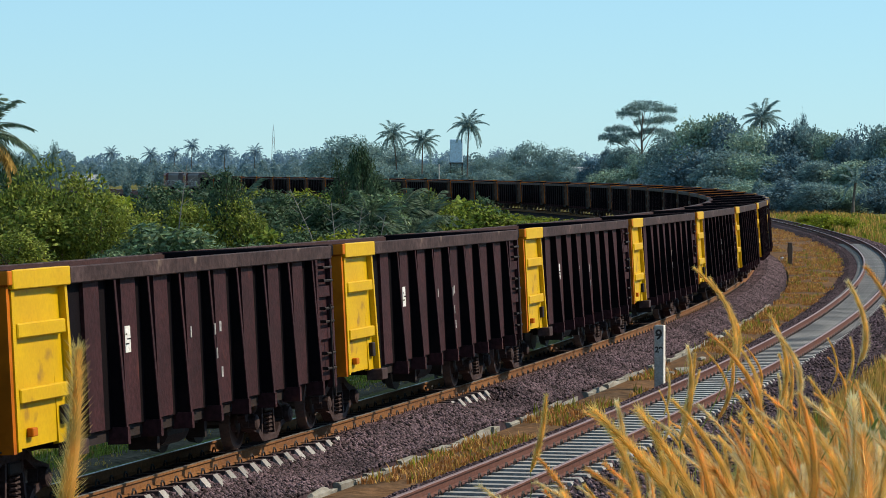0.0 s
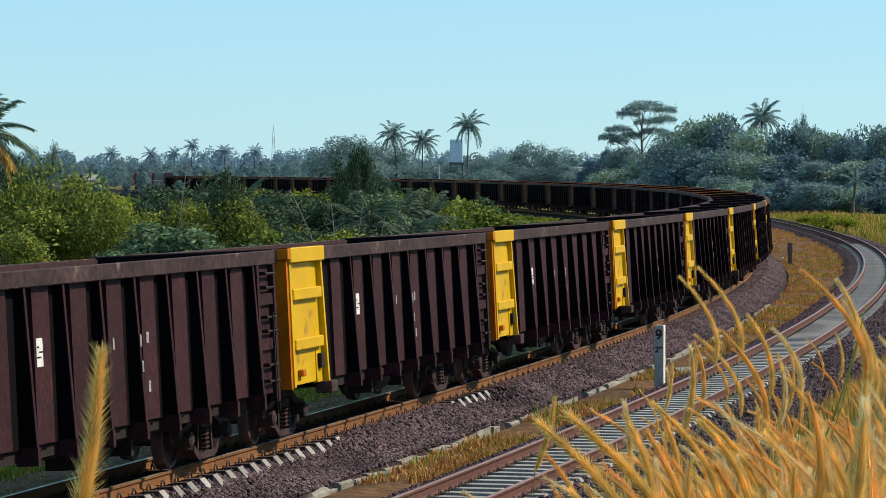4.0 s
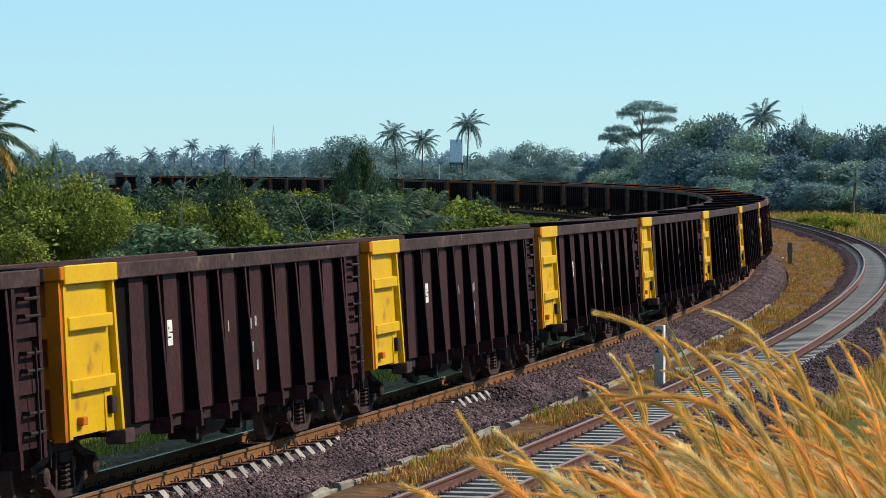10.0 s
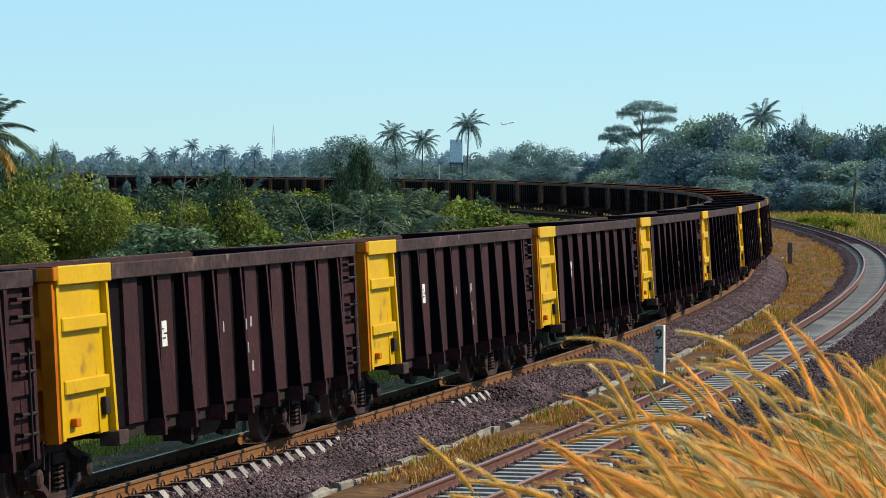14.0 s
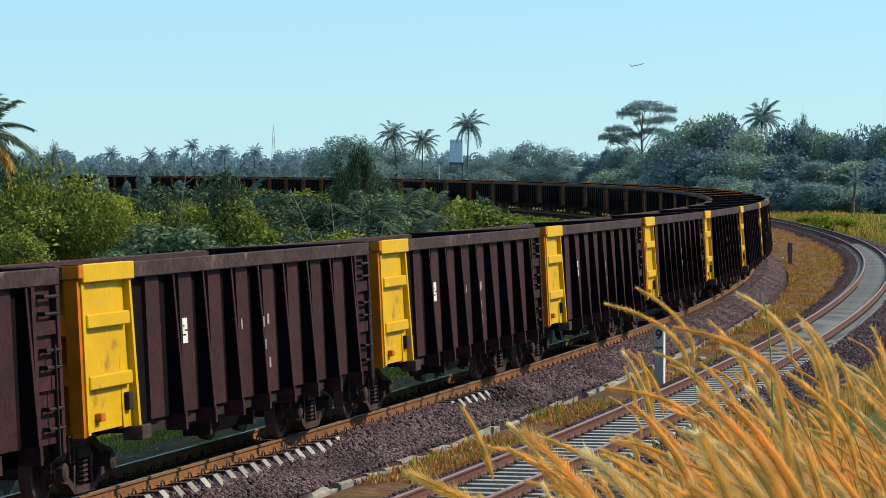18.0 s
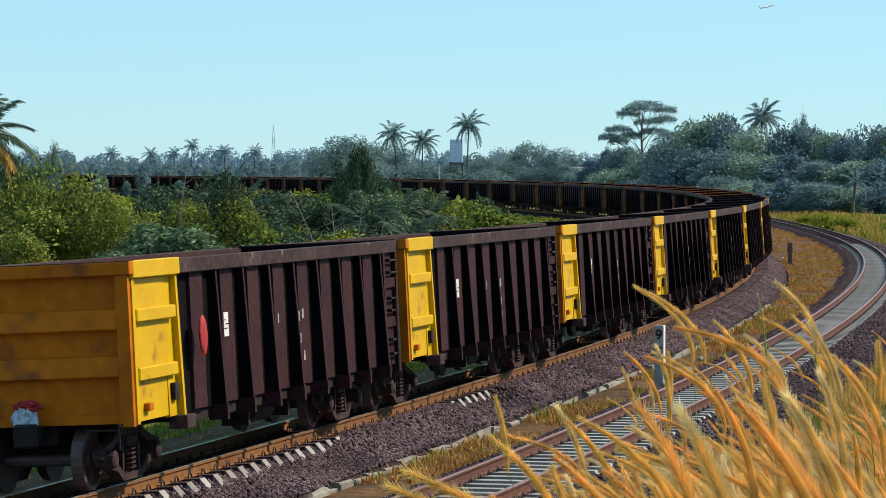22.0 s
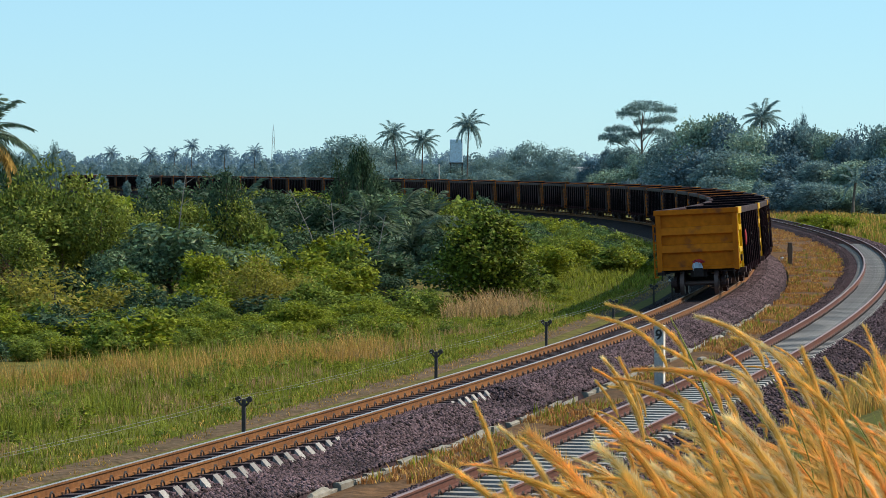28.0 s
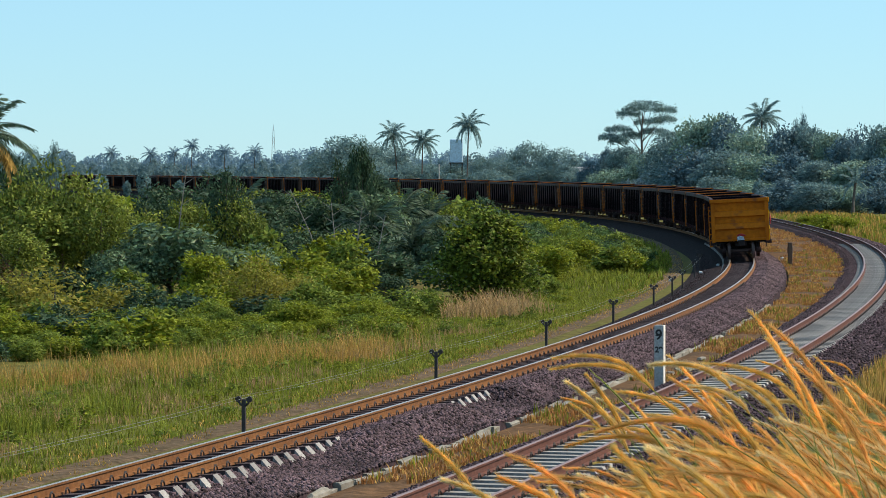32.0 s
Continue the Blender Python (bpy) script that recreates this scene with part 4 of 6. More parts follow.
plant_kind("tree", L_FAR, (111, 112), "distant tree beyond the line, tinted grey-green for haze", "tree", "trees of the wood", FOREST_BACK, clumps=28, leaves=200, size=0.036, centre=0.56, ry=0.46, low=0.1)


def umbrella_tree(x, y, h, w):
    ob = new("tree")
    ob.location = (x, y, ground_z(x, y))
    rng = random.Random(5)
    bm = bmesh.new()
    tube(bm, [(0, 0, 0), (0.15, 0, h * 0.35), (-0.1, 0, h * 0.62), (0.1, 0, h * 0.9)], [0.28, 0.22, 0.16, 0.06], 8)
    crown = bmesh.new()
    for cx, cz, cw in ((0.05, 0.97, 0.34), (0.30, 0.92, 0.22), (-0.16, 0.88, 0.24), (0.26, 0.82, 0.24), (-0.28, 0.72, 0.26), (-0.40, 0.64, 0.22), (-0.12, 0.66, 0.2), (0.32, 0.66, 0.2), (-0.30, 0.60, 0.2), (0.1, 0.8, 0.3), (0.15, 0.7, 0.25), (-0.05, 0.93, 0.3)):
        c = Vector((cx * w, rng.uniform(-0.25, 0.25) * w, cz * h))
        tube(bm, [(0, 0, max(0.45 * h, (cz - 0.22) * h)), (c.x * 0.6, c.y * 0.6, (cz - 0.08) * h), c], [0.10, 0.06, 0.02], 5)
        for _ in range(850):
            a, r = rng.uniform(0, 6.283), math.sqrt(rng.random())
            p = c + Vector((math.cos(a) * r * cw * w * 0.68, math.sin(a) * r * cw * w * 0.68, rng.gauss(0, 0.26) + 0.5 * (1 - r)))
            leaf(crown, p, rand_dir(rng), rand_dir(rng), 0.32, 0.16)
    part("trunk", bm, M_BARK, ob)
    part("crown", crown, L_FAR, ob)
    tagged(ob, "tall spreading tree with flat layered crown", "tree")


for r in UMBRELLA:
    umbrella_tree(*r)


# ---- palms ----
def frond_mesh(seed, length=3.4, droop=0.9, material=L_FAR, leaflets=30):
    rng = random.Random(seed)
    bm = bmesh.new()
    pts = []
    for i in range(9):
        u = i / 8
        pts.append(Vector((length * (u - 0.12 * u * u), 0, length * (0.42 * u - droop * u * u))))
    tube(bm, pts, [0.045 * (1 - 0.85 * i / 8) for i in range(9)], 5)
    for i in range(leaflets):
        u = 0.12 + 0.86 * i / (leaflets - 1)
        k = min(int(u * 8), 7)
        p = pts[k].lerp(pts[k + 1], u * 8 - k)
        t = (pts[k + 1] - pts[k]).normalized()
        for s in (-1, 1):
            d = (t * 0.5 + Vector((0, s * 0.7, -0.75 * rng.uniform(0.4, 1.4)))).normalized()
            leaf(bm, p, d, Vector((0, 0, 1)), length * 0.25 * (1 - 0.55 * abs(u - 0.4)) * rng.uniform(0.7, 1.15), length * 0.030)
    me = bpy.data.meshes.new("frond")
    bm.to_mesh(me)
    bm.free()
    me.materials.append(material)
    return me


FRONDS = {m: [frond_mesh(s, droop=d, material=mm) for s, d in ((1, 0.5), (2, 0.8), (3, 1.1))] for m, mm in (("far", L_FAR), ("straw", L_STRAW), ("haze", L_HAZE), ("grey", L_PALMDARK))}


def palm(x, y, height, radius, kind="far", seed=0, dry=0, lean=0.3, fronds=28, base=None):
    rng = random.Random(seed)
    ob = new("coconut_palm")
    ob.location = (x, y, ground_z(x, y) if base is None else base)
    bm = bmesh.new()
    top = Vector((lean, 0, height))
    tube(bm, [(0, 0, -0.2), (lean * 0.15, 0, height * 0.4), (lean * 0.55, 0, height * 0.75), top], [0.20, 0.15, 0.13, 0.12], 8)
    part("trunk", bm, M_BARK, ob)
    for i in range(fronds):
        a = i * 2.4 + rng.uniform(-0.2, 0.2)
        u = i / fronds
        tilt = 112 - 170 * u + rng.uniform(-16, 16)
        me = FRONDS[kind][0 if u < 0.3 else 1 if u < 0.7 else 2]
        if i >= fronds - dry:
            me, tilt = FRONDS["straw"][1], rng.uniform(-65, -20)
        k = radius / 3.4 * rng.uniform(0.72, 1.15)
        share("frond", me, ob, Matrix.Translation(top) @ Matrix.Rotation(a, 4, "Z") @ Matrix.Rotation(-radians(tilt * 0.6), 4, "Y") @ Matrix.Scale(k, 4))
    tagged(ob, "coconut palm with a feathery crown on a bare trunk", "palm", "palms")


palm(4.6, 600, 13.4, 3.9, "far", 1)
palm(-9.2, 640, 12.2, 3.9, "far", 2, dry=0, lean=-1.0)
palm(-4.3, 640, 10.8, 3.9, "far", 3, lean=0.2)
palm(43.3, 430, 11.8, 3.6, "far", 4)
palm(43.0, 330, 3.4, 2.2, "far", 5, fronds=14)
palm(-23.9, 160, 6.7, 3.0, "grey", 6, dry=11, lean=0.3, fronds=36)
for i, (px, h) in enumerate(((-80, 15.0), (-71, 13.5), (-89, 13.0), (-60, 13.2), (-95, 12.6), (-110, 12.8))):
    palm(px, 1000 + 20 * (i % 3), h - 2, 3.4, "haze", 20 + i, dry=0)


# ---- far woods, one sheet of foliage each ----
def far_woods(name, y0, y1, x0, x1, tops, material, seed, size, count, label):
    rng = random.Random(seed)
    verts, faces = [], []
    for i in range(count):
        x, y = rng.uniform(x0, x1), rng.uniform(y0, y1)
        if -9.0 < offset_of(LINE1, x, y) < 9.0 or abs(offset_of(LINE2, x, y)) < 5.0 and y < 520:
            continue
        h = tops * (0.75 + 0.45 * noise.noise(Vector((x * 0.03, y * 0.004, seed)))) * rng.uniform(0.62, 1.1)
        w = h * rng.uniform(0.35, 0.6)
        for _ in range(360):
            e = rand_dir(rng)
            r = rng.uniform(0.7, 1.0)
            p = Vector((x + e.x * w * 0.5 * r, y + e.y * w * 0.5 * r, h * (0.55 + 0.45 * e.z * r)))
            if p.z < 0:
                continue
            d, s = rand_dir(rng) * size, rand_dir(rng) * size * 0.5
            k = len(verts)
            verts += [tuple(p - d), tuple(p + s), tuple(p + d), tuple(p - s)]
            faces.append((k, k + 1, k + 2, k + 3))
    me = bpy.data.meshes.new(name)
    me.from_pydata(verts, [], faces)
    me.materials.append(material)
    tagged(new(name, me), label, "woods", kind="stuff")


# haze is in the leaf colours, bluer the farther the woods stand
far_woods("distant_woods", 1200, 1600, -270, 240, 17.0, L_HAZE, 3, 0.68, 640, "line of distant tropical woods, tinted blue-grey for haze")
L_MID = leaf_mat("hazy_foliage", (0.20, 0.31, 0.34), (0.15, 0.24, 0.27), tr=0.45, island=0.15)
far_woods("hazy_woods", 820, 1050, -170, 20, 10.0, L_MID, 5, 0.48, 300, "woods beyond the railway, tinted blue-green for haze")
far_woods("wood_edge", 520, 760, -60, 120, 5.5, L_FAR, 4, 0.34, 260, "low scrub beyond the railway, tinted grey-green for haze")
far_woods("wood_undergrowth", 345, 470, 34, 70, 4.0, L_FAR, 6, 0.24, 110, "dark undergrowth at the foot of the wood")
# young oil palms and pale leaning stems within the thicket
for i, (x, y, h) in enumerate(((-2.4, 164, 2.6), (-0.9, 166, 2.2), (-3.8, 158, 2.0), (-1.6, 150, 1.2), (-10.5, 160, 2.4))):
    palm(x, y, h, 2.6, "grey", 40 + i, dry=0, lean=0.1, fronds=22)
for i, (x, y, h, lx) in enumerate(((-5.6, 148, 4.2, -1.6), (-5.0, 149, 3.6, -0.3), (-4.2, 148, 3.4, 0.4), (-12.8, 150, 5.4, 0.6), (-3.2, 147, 3.0, 0.5), (-9.6, 152, 4.8, -0.7))):
    bm = bmesh.new()
    tube(bm, [(0, 0, 0), (lx * 0.4, 0, h * 0.5), (lx, 0, h)], [0.04, 0.03, 0.014], 6)
    for k in range(5):
        u = 0.55 + 0.09 * k
        tube(bm, [(lx * u, 0, h * u), (lx * u + (0.5 if k % 2 else -0.5), 0.2, h * u + 0.35)], [0.02, 0.006], 4)
    ob = part("bare_sapling", bm, mat("pale_bark", (0.27, 0.26, 0.24), 0.85, scale=3, fine=20) if i == 0 else bpy.data.materials["pale_bark"])
    ob.location = (x, y, ground_z(x, y))
    tagged(ob, "pale leaning sapling stem in the thicket", "sapling", "bare saplings")


# ---- small fittings of the line ----
def figure(text, size, material, parent, m):
    cu = bpy.data.curves.new("figure", "FONT")
    cu.offset = 0.006
    cu.body, cu.size, cu.extrude, cu.align_x, cu.align_y = text, size, 0.002, "CENTER", "CENTER"
    cu.materials.append(material)
    ob = new("figure", cu)
    ob.parent, ob.matrix_basis = parent, m
    return ob


M_BLACK = mat("black_paint", (0.02, 0.02, 0.022), 0.6, scale=4, fine=20)
M_POST = mat("post_concrete", (0.42, 0.42, 0.41), 0.85, alt=(0.33, 0.32, 0.31), scale=5, fine=25, bump=0.2)
# white for the post's sunlit face only
M_POST_LIT = mat("post_whitewash_lit", (0.78, 0.78, 0.75), 0.8, alt=(0.62, 0.60, 0.56), scale=6, fine=25, bump=0.2)
M_IRON = mat("dark_iron", (0.03, 0.027, 0.026), 0.7, alt=(0.05, 0.035, 0.03), scale=8, fine=25)


def km_post():
    ob = new("kilometre_post")
    ob.matrix_basis = Matrix.Translation((4.57, 66.2, -0.50)) @ Matrix.Rotation(radians(-17), 4, "Z")
    bm = bmesh.new()
    box(bm, -0.10, 0.10, -0.09, 0.09, 0.0, 1.42, bevel=0.008)
    bm.normal_update()
    # white on the sunward face, grey elsewhere: light and shade put into the colours
    for f in bm.faces:
        if f.normal.x > 0.5:
            f.material_index = 1
    part("pillar", bm, [M_POST, M_POST_LIT], ob)
    bm = bmesh.new()
    box(bm, -0.094, 0.094, -0.094, -0.091, 0.72, 1.40)
    # panel white greyed to hold the shade of the front face
    part("number_panel", bm, mat("shaded_whitewash", (0.46, 0.47, 0.46), 0.85, alt=(0.36, 0.36, 0.35), scale=6, fine=25), ob, "whitewashed number panel, greyed for shade")
    up = Matrix.Rotation(radians(90), 4, "X")
    figure("9", 0.30, M_BLACK, ob, Matrix.Translation((-0.005, -0.097, 1.21)) @ up)
    bm = bmesh.new()
    box(bm, -0.075, 0.075, -0.099, -0.095, 1.195, 1.215)
    part("number_bar", bm, M_BLACK, ob)
    figure("29", 0.17, M_BLACK, ob, Matrix.Translation((0.0, -0.097, 0.90)) @ up)
    tagged(ob, "whitewashed concrete kilometre post with black figures", "kilometre post")


def wire_post(s):
    x, y, th = LINE1.at(s, -2.05)
    ob = new("wire_post")
    ob.matrix_basis = Matrix.Translation((x, y, -0.62)) @ Matrix.Rotation(th, 4, "Z")
    bm = bmesh.new()
    box(bm, -0.03, 0.03, -0.035, 0.035, 0.0, 0.78, bevel=0.006)
    part("stake_iron", bm, M_IRON, ob)
    for side in (-1, 1):
        bm = bmesh.new()
        tube(bm, [(0, side * 0.02, 0.66), (0, side * 0.07, 0.70), (0, side * 0.11, 0.76)], [0.022, 0.02, 0.014], 6)
        part("arm", bm, M_IRON, ob)
        bm = bmesh.new()
        tube(bm, [(-0.02, side * 0.10, 0.78), (0.02, side * 0.10, 0.78)], [0.055, 0.055], 12)
        part("pulley", bm, M_IRON, ob, "small wire pulley")
    tagged(ob, "short black iron post carrying signal wires on pulleys", "post", "wire posts beside the line")


POSTS = [101.0, 115.8, 131.0, 145.5, 159.6, 173.1, 182.5, 189.7, 203.0, 217.0]
km_post()
for s in POSTS:
    wire_post(s)
M_WIRE = mat("galvanised_wire", (0.45, 0.46, 0.45), 0.5, metal=0.6, scale=3, fine=10)
for side in (-0.10, 0.10):
    bm = bmesh.new()
    pts = []
    for a, b in zip(POSTS, POSTS[1:]):
        for u in (0, 0.25, 0.5, 0.75):
            x, y, _ = LINE1.at(a + (b - a) * u, -2.05 - side)
            pts.append((x, y, 0.205 - 0.05 * 4 * u * (1 - u)))
    tube(bm, pts, [0.0028] * len(pts), 4)
    tagged(part("signal_wire", bm, M_WIRE), "thin galvanised signal wire strung between short posts", "wire", "signal wires")

# dark stub post between the tracks
bm = bmesh.new()
box(bm, -0.11, 0.11, -0.11, 0.11, -0.1, 1.15, bevel=0.02)
box(bm, -0.14, 0.14, -0.02, 0.02, 0.62, 0.92)
stub = part("marker_post", bm, mat("weathered_post", (0.10, 0.085, 0.075), 0.85, alt=(0.17, 0.10, 0.06), scale=4, fine=20, bump=0.4))
stub.location = (17.4, 157.6, -0.45)
tagged(stub, "stubby dark weathered marker post between the tracks", "post")

# broken slab and scraps on the verge
rng_s = random.Random(8)
for x, y, sx, sy, rz, tilt_d in ((5.55, 71.5, 0.55, 0.32, 35, 28), (5.1, 70.8, 0.22, 0.16, -20, 8), (6.3, 76.5, 0.3, 0.12, 60, 5)):
    bm = bmesh.new()
    box(bm, -sx / 2, sx / 2, -sy / 2, sy / 2, 0, 0.06, bevel=0.012)
    for v in bm.verts:
        v.co += rand_dir(rng_s) * 0.012
    ob = part("concrete_slab", bm, M_KERB)
    ob.matrix_basis = Matrix.Translation((x, y, -0.42)) @ Matrix.Rotation(radians(rz), 4, "Z") @ Matrix.Rotation(radians(tilt_d), 4, "X")
    tagged(ob, "broken pale concrete slab lying in dry grass", "slab", "broken slabs on the verge")
M_LITTER = mat("litter", (0.75, 0.76, 0.78), 0.6, scale=10, fine=30)
for i, (x, y) in enumerate(((17.9, 166.0), (11.6, 141.5), (9.5, 131.0), (8.2, 110.0), (13.2, 151.0), (9.9, 119.0))):
    bm = bmesh.new()
    blob(bm, (0, 0, 0.05), (0.09, 0.07, 0.06), i * 3.1, 0.6, 2)
    ob = part("litter", bm, M_LITTER)
    ob.location = (x, y, -0.36 if i != 4 else -0.3)
    tagged(ob, "scrap of white litter lying beside the track", "litter", "litter along the line")


# ---- far buildings and the mast ----
# tank blue lightened to carry the haze before it
M_BLUEWALL = mat("blue_sheet", (0.56, 0.70, 0.82), 0.7, alt=(0.50, 0.64, 0.77), scale=0.5, fine=3)
M_ROOF = mat("pale_roof", (0.34, 0.36, 0.40), 0.7, alt=(0.26, 0.28, 0.31), scale=0.5, fine=3)
M_WALL = mat("pale_wall", (0.42, 0.44, 0.46), 0.8, alt=(0.34, 0.35, 0.37), scale=0.5, fine=3)


def water_tower():
    ob = new("water_tower")
    ob.location = (2.8, 660, -0.8)
    bm = bmesh.new()
    box(bm, -1.35, 1.35, -1.3, 1.3, 7.4, 12.3, bevel=0.08)
    part("tank", bm, M_BLUEWALL, ob, "blue sheet-metal tank, paled for haze")
    bm = bmesh.new()
    box(bm, -1.5, 1.5, -1.5, 1.5, 7.2, 7.4)
    part("deck", bm, M_IRON, ob)
    for x in (-1.2, 1.2):
        for y in (-1.1, 1.1):
            bm = bmesh.new()
            box(bm, x - 0.12, x + 0.12, y - 0.12, y + 0.12, 0, 7.2)
            part("leg", bm, M_IRON, ob)
    tagged(ob, "pale blue water tank on tall dark legs", "water tower")


def house(x, y, w, d, h, roof, label):
    ob = new("house")
    ob.location = (x, y, -0.8)
    for name, x0, x1, y0, y1 in (("wall", -w / 2, w / 2, -d / 2, -d / 2 + 0.15), ("wall", -w / 2, w / 2, d / 2 - 0.15, d / 2), ("wall", -w / 2, -w / 2 + 0.15, -d / 2 + 0.15, d / 2 - 0.15), ("wall", w / 2 - 0.15, w / 2, -d / 2 + 0.15, d / 2 - 0.15)):
        bm = bmesh.new()
        box(bm, x0, x1, y0, y1, 0, h)
        part(name, bm, M_WALL, ob)
    bm = bmesh.new()
    prism(bm, [(-d / 2 - 0.5, h - 0.05), (0, h + roof), (d / 2 + 0.5, h - 0.05), (0, h + roof - 0.15)], "x", -w / 2 - 0.5, w / 2 + 0.5)
    part("roof", bm, M_ROOF, ob, "pale sheet roof")
    for k in (-0.25, 0.25):
        bm = bmesh.new()
        box(bm, w * k - 0.6, w * k + 0.6, -d / 2 - 0.03, -d / 2 + 0.02, 1.0, 2.2)
        part("window", bm, M_GLASS_DARK, ob)
    tagged(ob, label, "house", "houses among the trees")


water_tower()
house(25.0, 580, 5.4, 6.0, 5.0, 1.3, "small pale house with sheet roof among trees")
house(-95.0, 830, 7.0, 6.0, 3.4, 1.5, "small white shed with low roof beyond trees")
bm = bmesh.new()
for a in range(4):
    sx, sy = (1, 1) if a == 0 else (1, -1) if a == 1 else (-1, -1) if a == 2 else (-1, 1)
    tube(bm, [(sx * 1.6, sy * 1.6, 0), (sx * 0.25, sy * 0.25, 29.0)], [0.12, 0.07], 5)
for k in range(12):
    z, r = k * 2.4, 1.6 - 1.35 * k / 12
    for a in range(4):
        p, q = [(r, r), (r, -r), (-r, -r), (-r, r)][a], [(r, -r), (-r, -r), (-r, r), (r, r)][a]
        tube(bm, [(*p, z), (*q, z + 2.2)], [0.05, 0.05], 4)
tube(bm, [(0, 0, 28.5), (0, 0, 31.5)], [0.14, 0.06], 5)
mast = part("radio_mast", bm, mat("mast_paint", (0.42, 0.40, 0.42), 0.6, scale=0.3, fine=3))
mast.location = (-86.2, 1600, -2.0)
tagged(mast, "slender distant lattice radio mast above the trees", "radio mast")


# a pale pole beyond the far train
bm = bmesh.new()
tube(bm, [(0, 0, 0), (0, 0, 6.6)], [0.12, 0.08], 8)
pole = part("utility_pole", bm, M_POST)
pole.location = (-0.65, 520, -0.8)
tagged(pole, "slim pale concrete pole beyond the railway", "pole")


# ---- an aeroplane climbing far away ----
def build_aeroplane():
    ob = new("aeroplane")
    paint = mat("aircraft_paint", (0.94, 0.95, 0.96), 0.5, alt=(0.9, 0.91, 0.93), scale=0.2, fine=2)
    bm = bmesh.new()
    tube(bm, [(-11, 0, 0.6), (-8, 0, 0.2), (7, 0, 0), (9.5, 0, -0.1), (10.6, 0, -0.3)], [0.2, 1.0, 1.1, 0.8, 0.15], 12)
    part("fuselage", bm, paint, ob)
    for side in (-1, 1):
        bm = bmesh.new()
        prism(bm, [(2.0, 0.0), (-1.2, 0.0), (-3.6, side * 9.5), (-2.4, side * 9.5)], "z", -0.25, 0.0)
        part("wing", bm, paint, ob)
        bm = bmesh.new()
        prism(bm, [(-8.6, 0.0), (-10.4, 0.0), (-11.0, side * 3.6), (-10.2, side * 3.6)], "z", 0.6, 0.75)
        part("tailplane", bm, paint, ob)
        bm = bmesh.new()
        tube(bm, [(1.6, side * 3.4, -0.75), (-1.2, side * 3.4, -0.7)], [0.5, 0.35], 10)
        part("engine", bm, paint, ob)
    bm = bmesh.new()
    prism(bm, [(-8.2, 0.8), (-10.2, 4.0), (-11.2, 4.0), (-10.8, 0.8)], "y", -0.12, 0.12)
    part("fin", bm, paint, ob)
    return tagged(ob, "pale airliner climbing in the distant haze", "aeroplane")


plane = build_aeroplane()


# ---- grasses ----
def blades(name, places, material, label, category="grass", kind="stuff", bend=0.35, width=0.012):
    """places: x, y, z, height, number of blades."""
    rng = random.Random(len(places))
    verts, faces = [], []
    for x, y, z, h, n in places:
        for _ in range(n):
            a = rng.uniform(0, 6.283)
            px, py = x + rng.gauss(0, 0.06), y + rng.gauss(0, 0.06)
            hh, lean = h * rng.uniform(0.55, 1.15), bend * rng.uniform(0.2, 1.0)
            dx, dy = math.cos(a), math.sin(a)
            w = width * rng.uniform(0.7, 1.4)
            k = len(verts)
            verts += [(px - dy * w, py + dx * w, z - 0.03), (px + dy * w, py - dx * w, z - 0.03),
                      (px + dx * hh * lean * 0.35 + dy * w * 0.8, py + dy * hh * lean * 0.35 - dx * w * 0.8, z + hh * 0.6),
                      (px + dx * hh * lean * 0.35 - dy * w * 0.8, py + dy * hh * lean * 0.35 + dx * w * 0.8, z + hh * 0.6),
                      (px + dx * hh * lean, py + dy * hh * lean, z + hh)]
            faces += [(k, k + 1, k + 2, k + 3), (k + 3, k + 2, k + 4)]
    me = bpy.data.meshes.new(name)
    me.from_pydata(verts, [], faces)
    me.materials.append(material)
    return tagged(new(name, me), label, category, kind=kind)


def scatter_left(n, s0, s1, o0, o1, h0, h1, blades_each, seed, patch=None):
    rng = random.Random(seed)
    out = []
    while len(out) < n:
        s, o = rng.uniform(s0, s1), rng.uniform(o0, o1)
        if patch and noise.noise(Vector((s * 0.12, o * 0.25, seed))) < patch:
            continue
        x, y, _ = LINE1.at(s, o)
        x, y = float(x), float(y)
        out.append((x, y, ground_z(x, y), rng.uniform(h0, h1), blades_each))
    return out


def tussocks(n, s0, s1, o0, o1, h0, h1, tufts, spread_by, seed, per=3):
    """Grass in uneven tussocks along the left side."""
    rng = random.Random(seed)
    out = []
    for _ in range(n):
        s, o, h = rng.uniform(s0, s1), rng.uniform(o0, o1), rng.uniform(h0, h1)
        for _ in range(tufts):
            x, y, _t = LINE1.at(s + rng.gauss(0, spread_by), o + rng.gauss(0, spread_by))
            x, y = float(x), float(y)
            out.append((x, y, ground_z(x, y), h * rng.uniform(0.6, 1.2), per))
    return out


blades("grass", scatter_left(18000, 96, 190, -10.5, -3.4, 0.05, 0.19, 4, 1), L_GRASS, "short bright green grass beside the track", width=0.009, bend=1.0)
blades("grass", scatter_left(5000, 190, 300, -9.5, -3.5, 0.15, 0.4, 3, 2), L_GRASS, "short bright green grass beside the track", width=0.02, bend=0.8)
blades("tall_grass", tussocks(480, 100, 160, -12.5, -6.6, 0.20, 0.48, 22, 0.32, 3), L_GRASS, "tall green grass below the bushes", width=0.008, bend=0.7)
blades("tall_grass", tussocks(110, 100, 158, -11.5, -5.2, 0.25, 0.50, 20, 0.35, 8), L_SEED, "pale seeding grass among the green", width=0.006, bend=0.6)
straw = []
_r = random.Random(14)
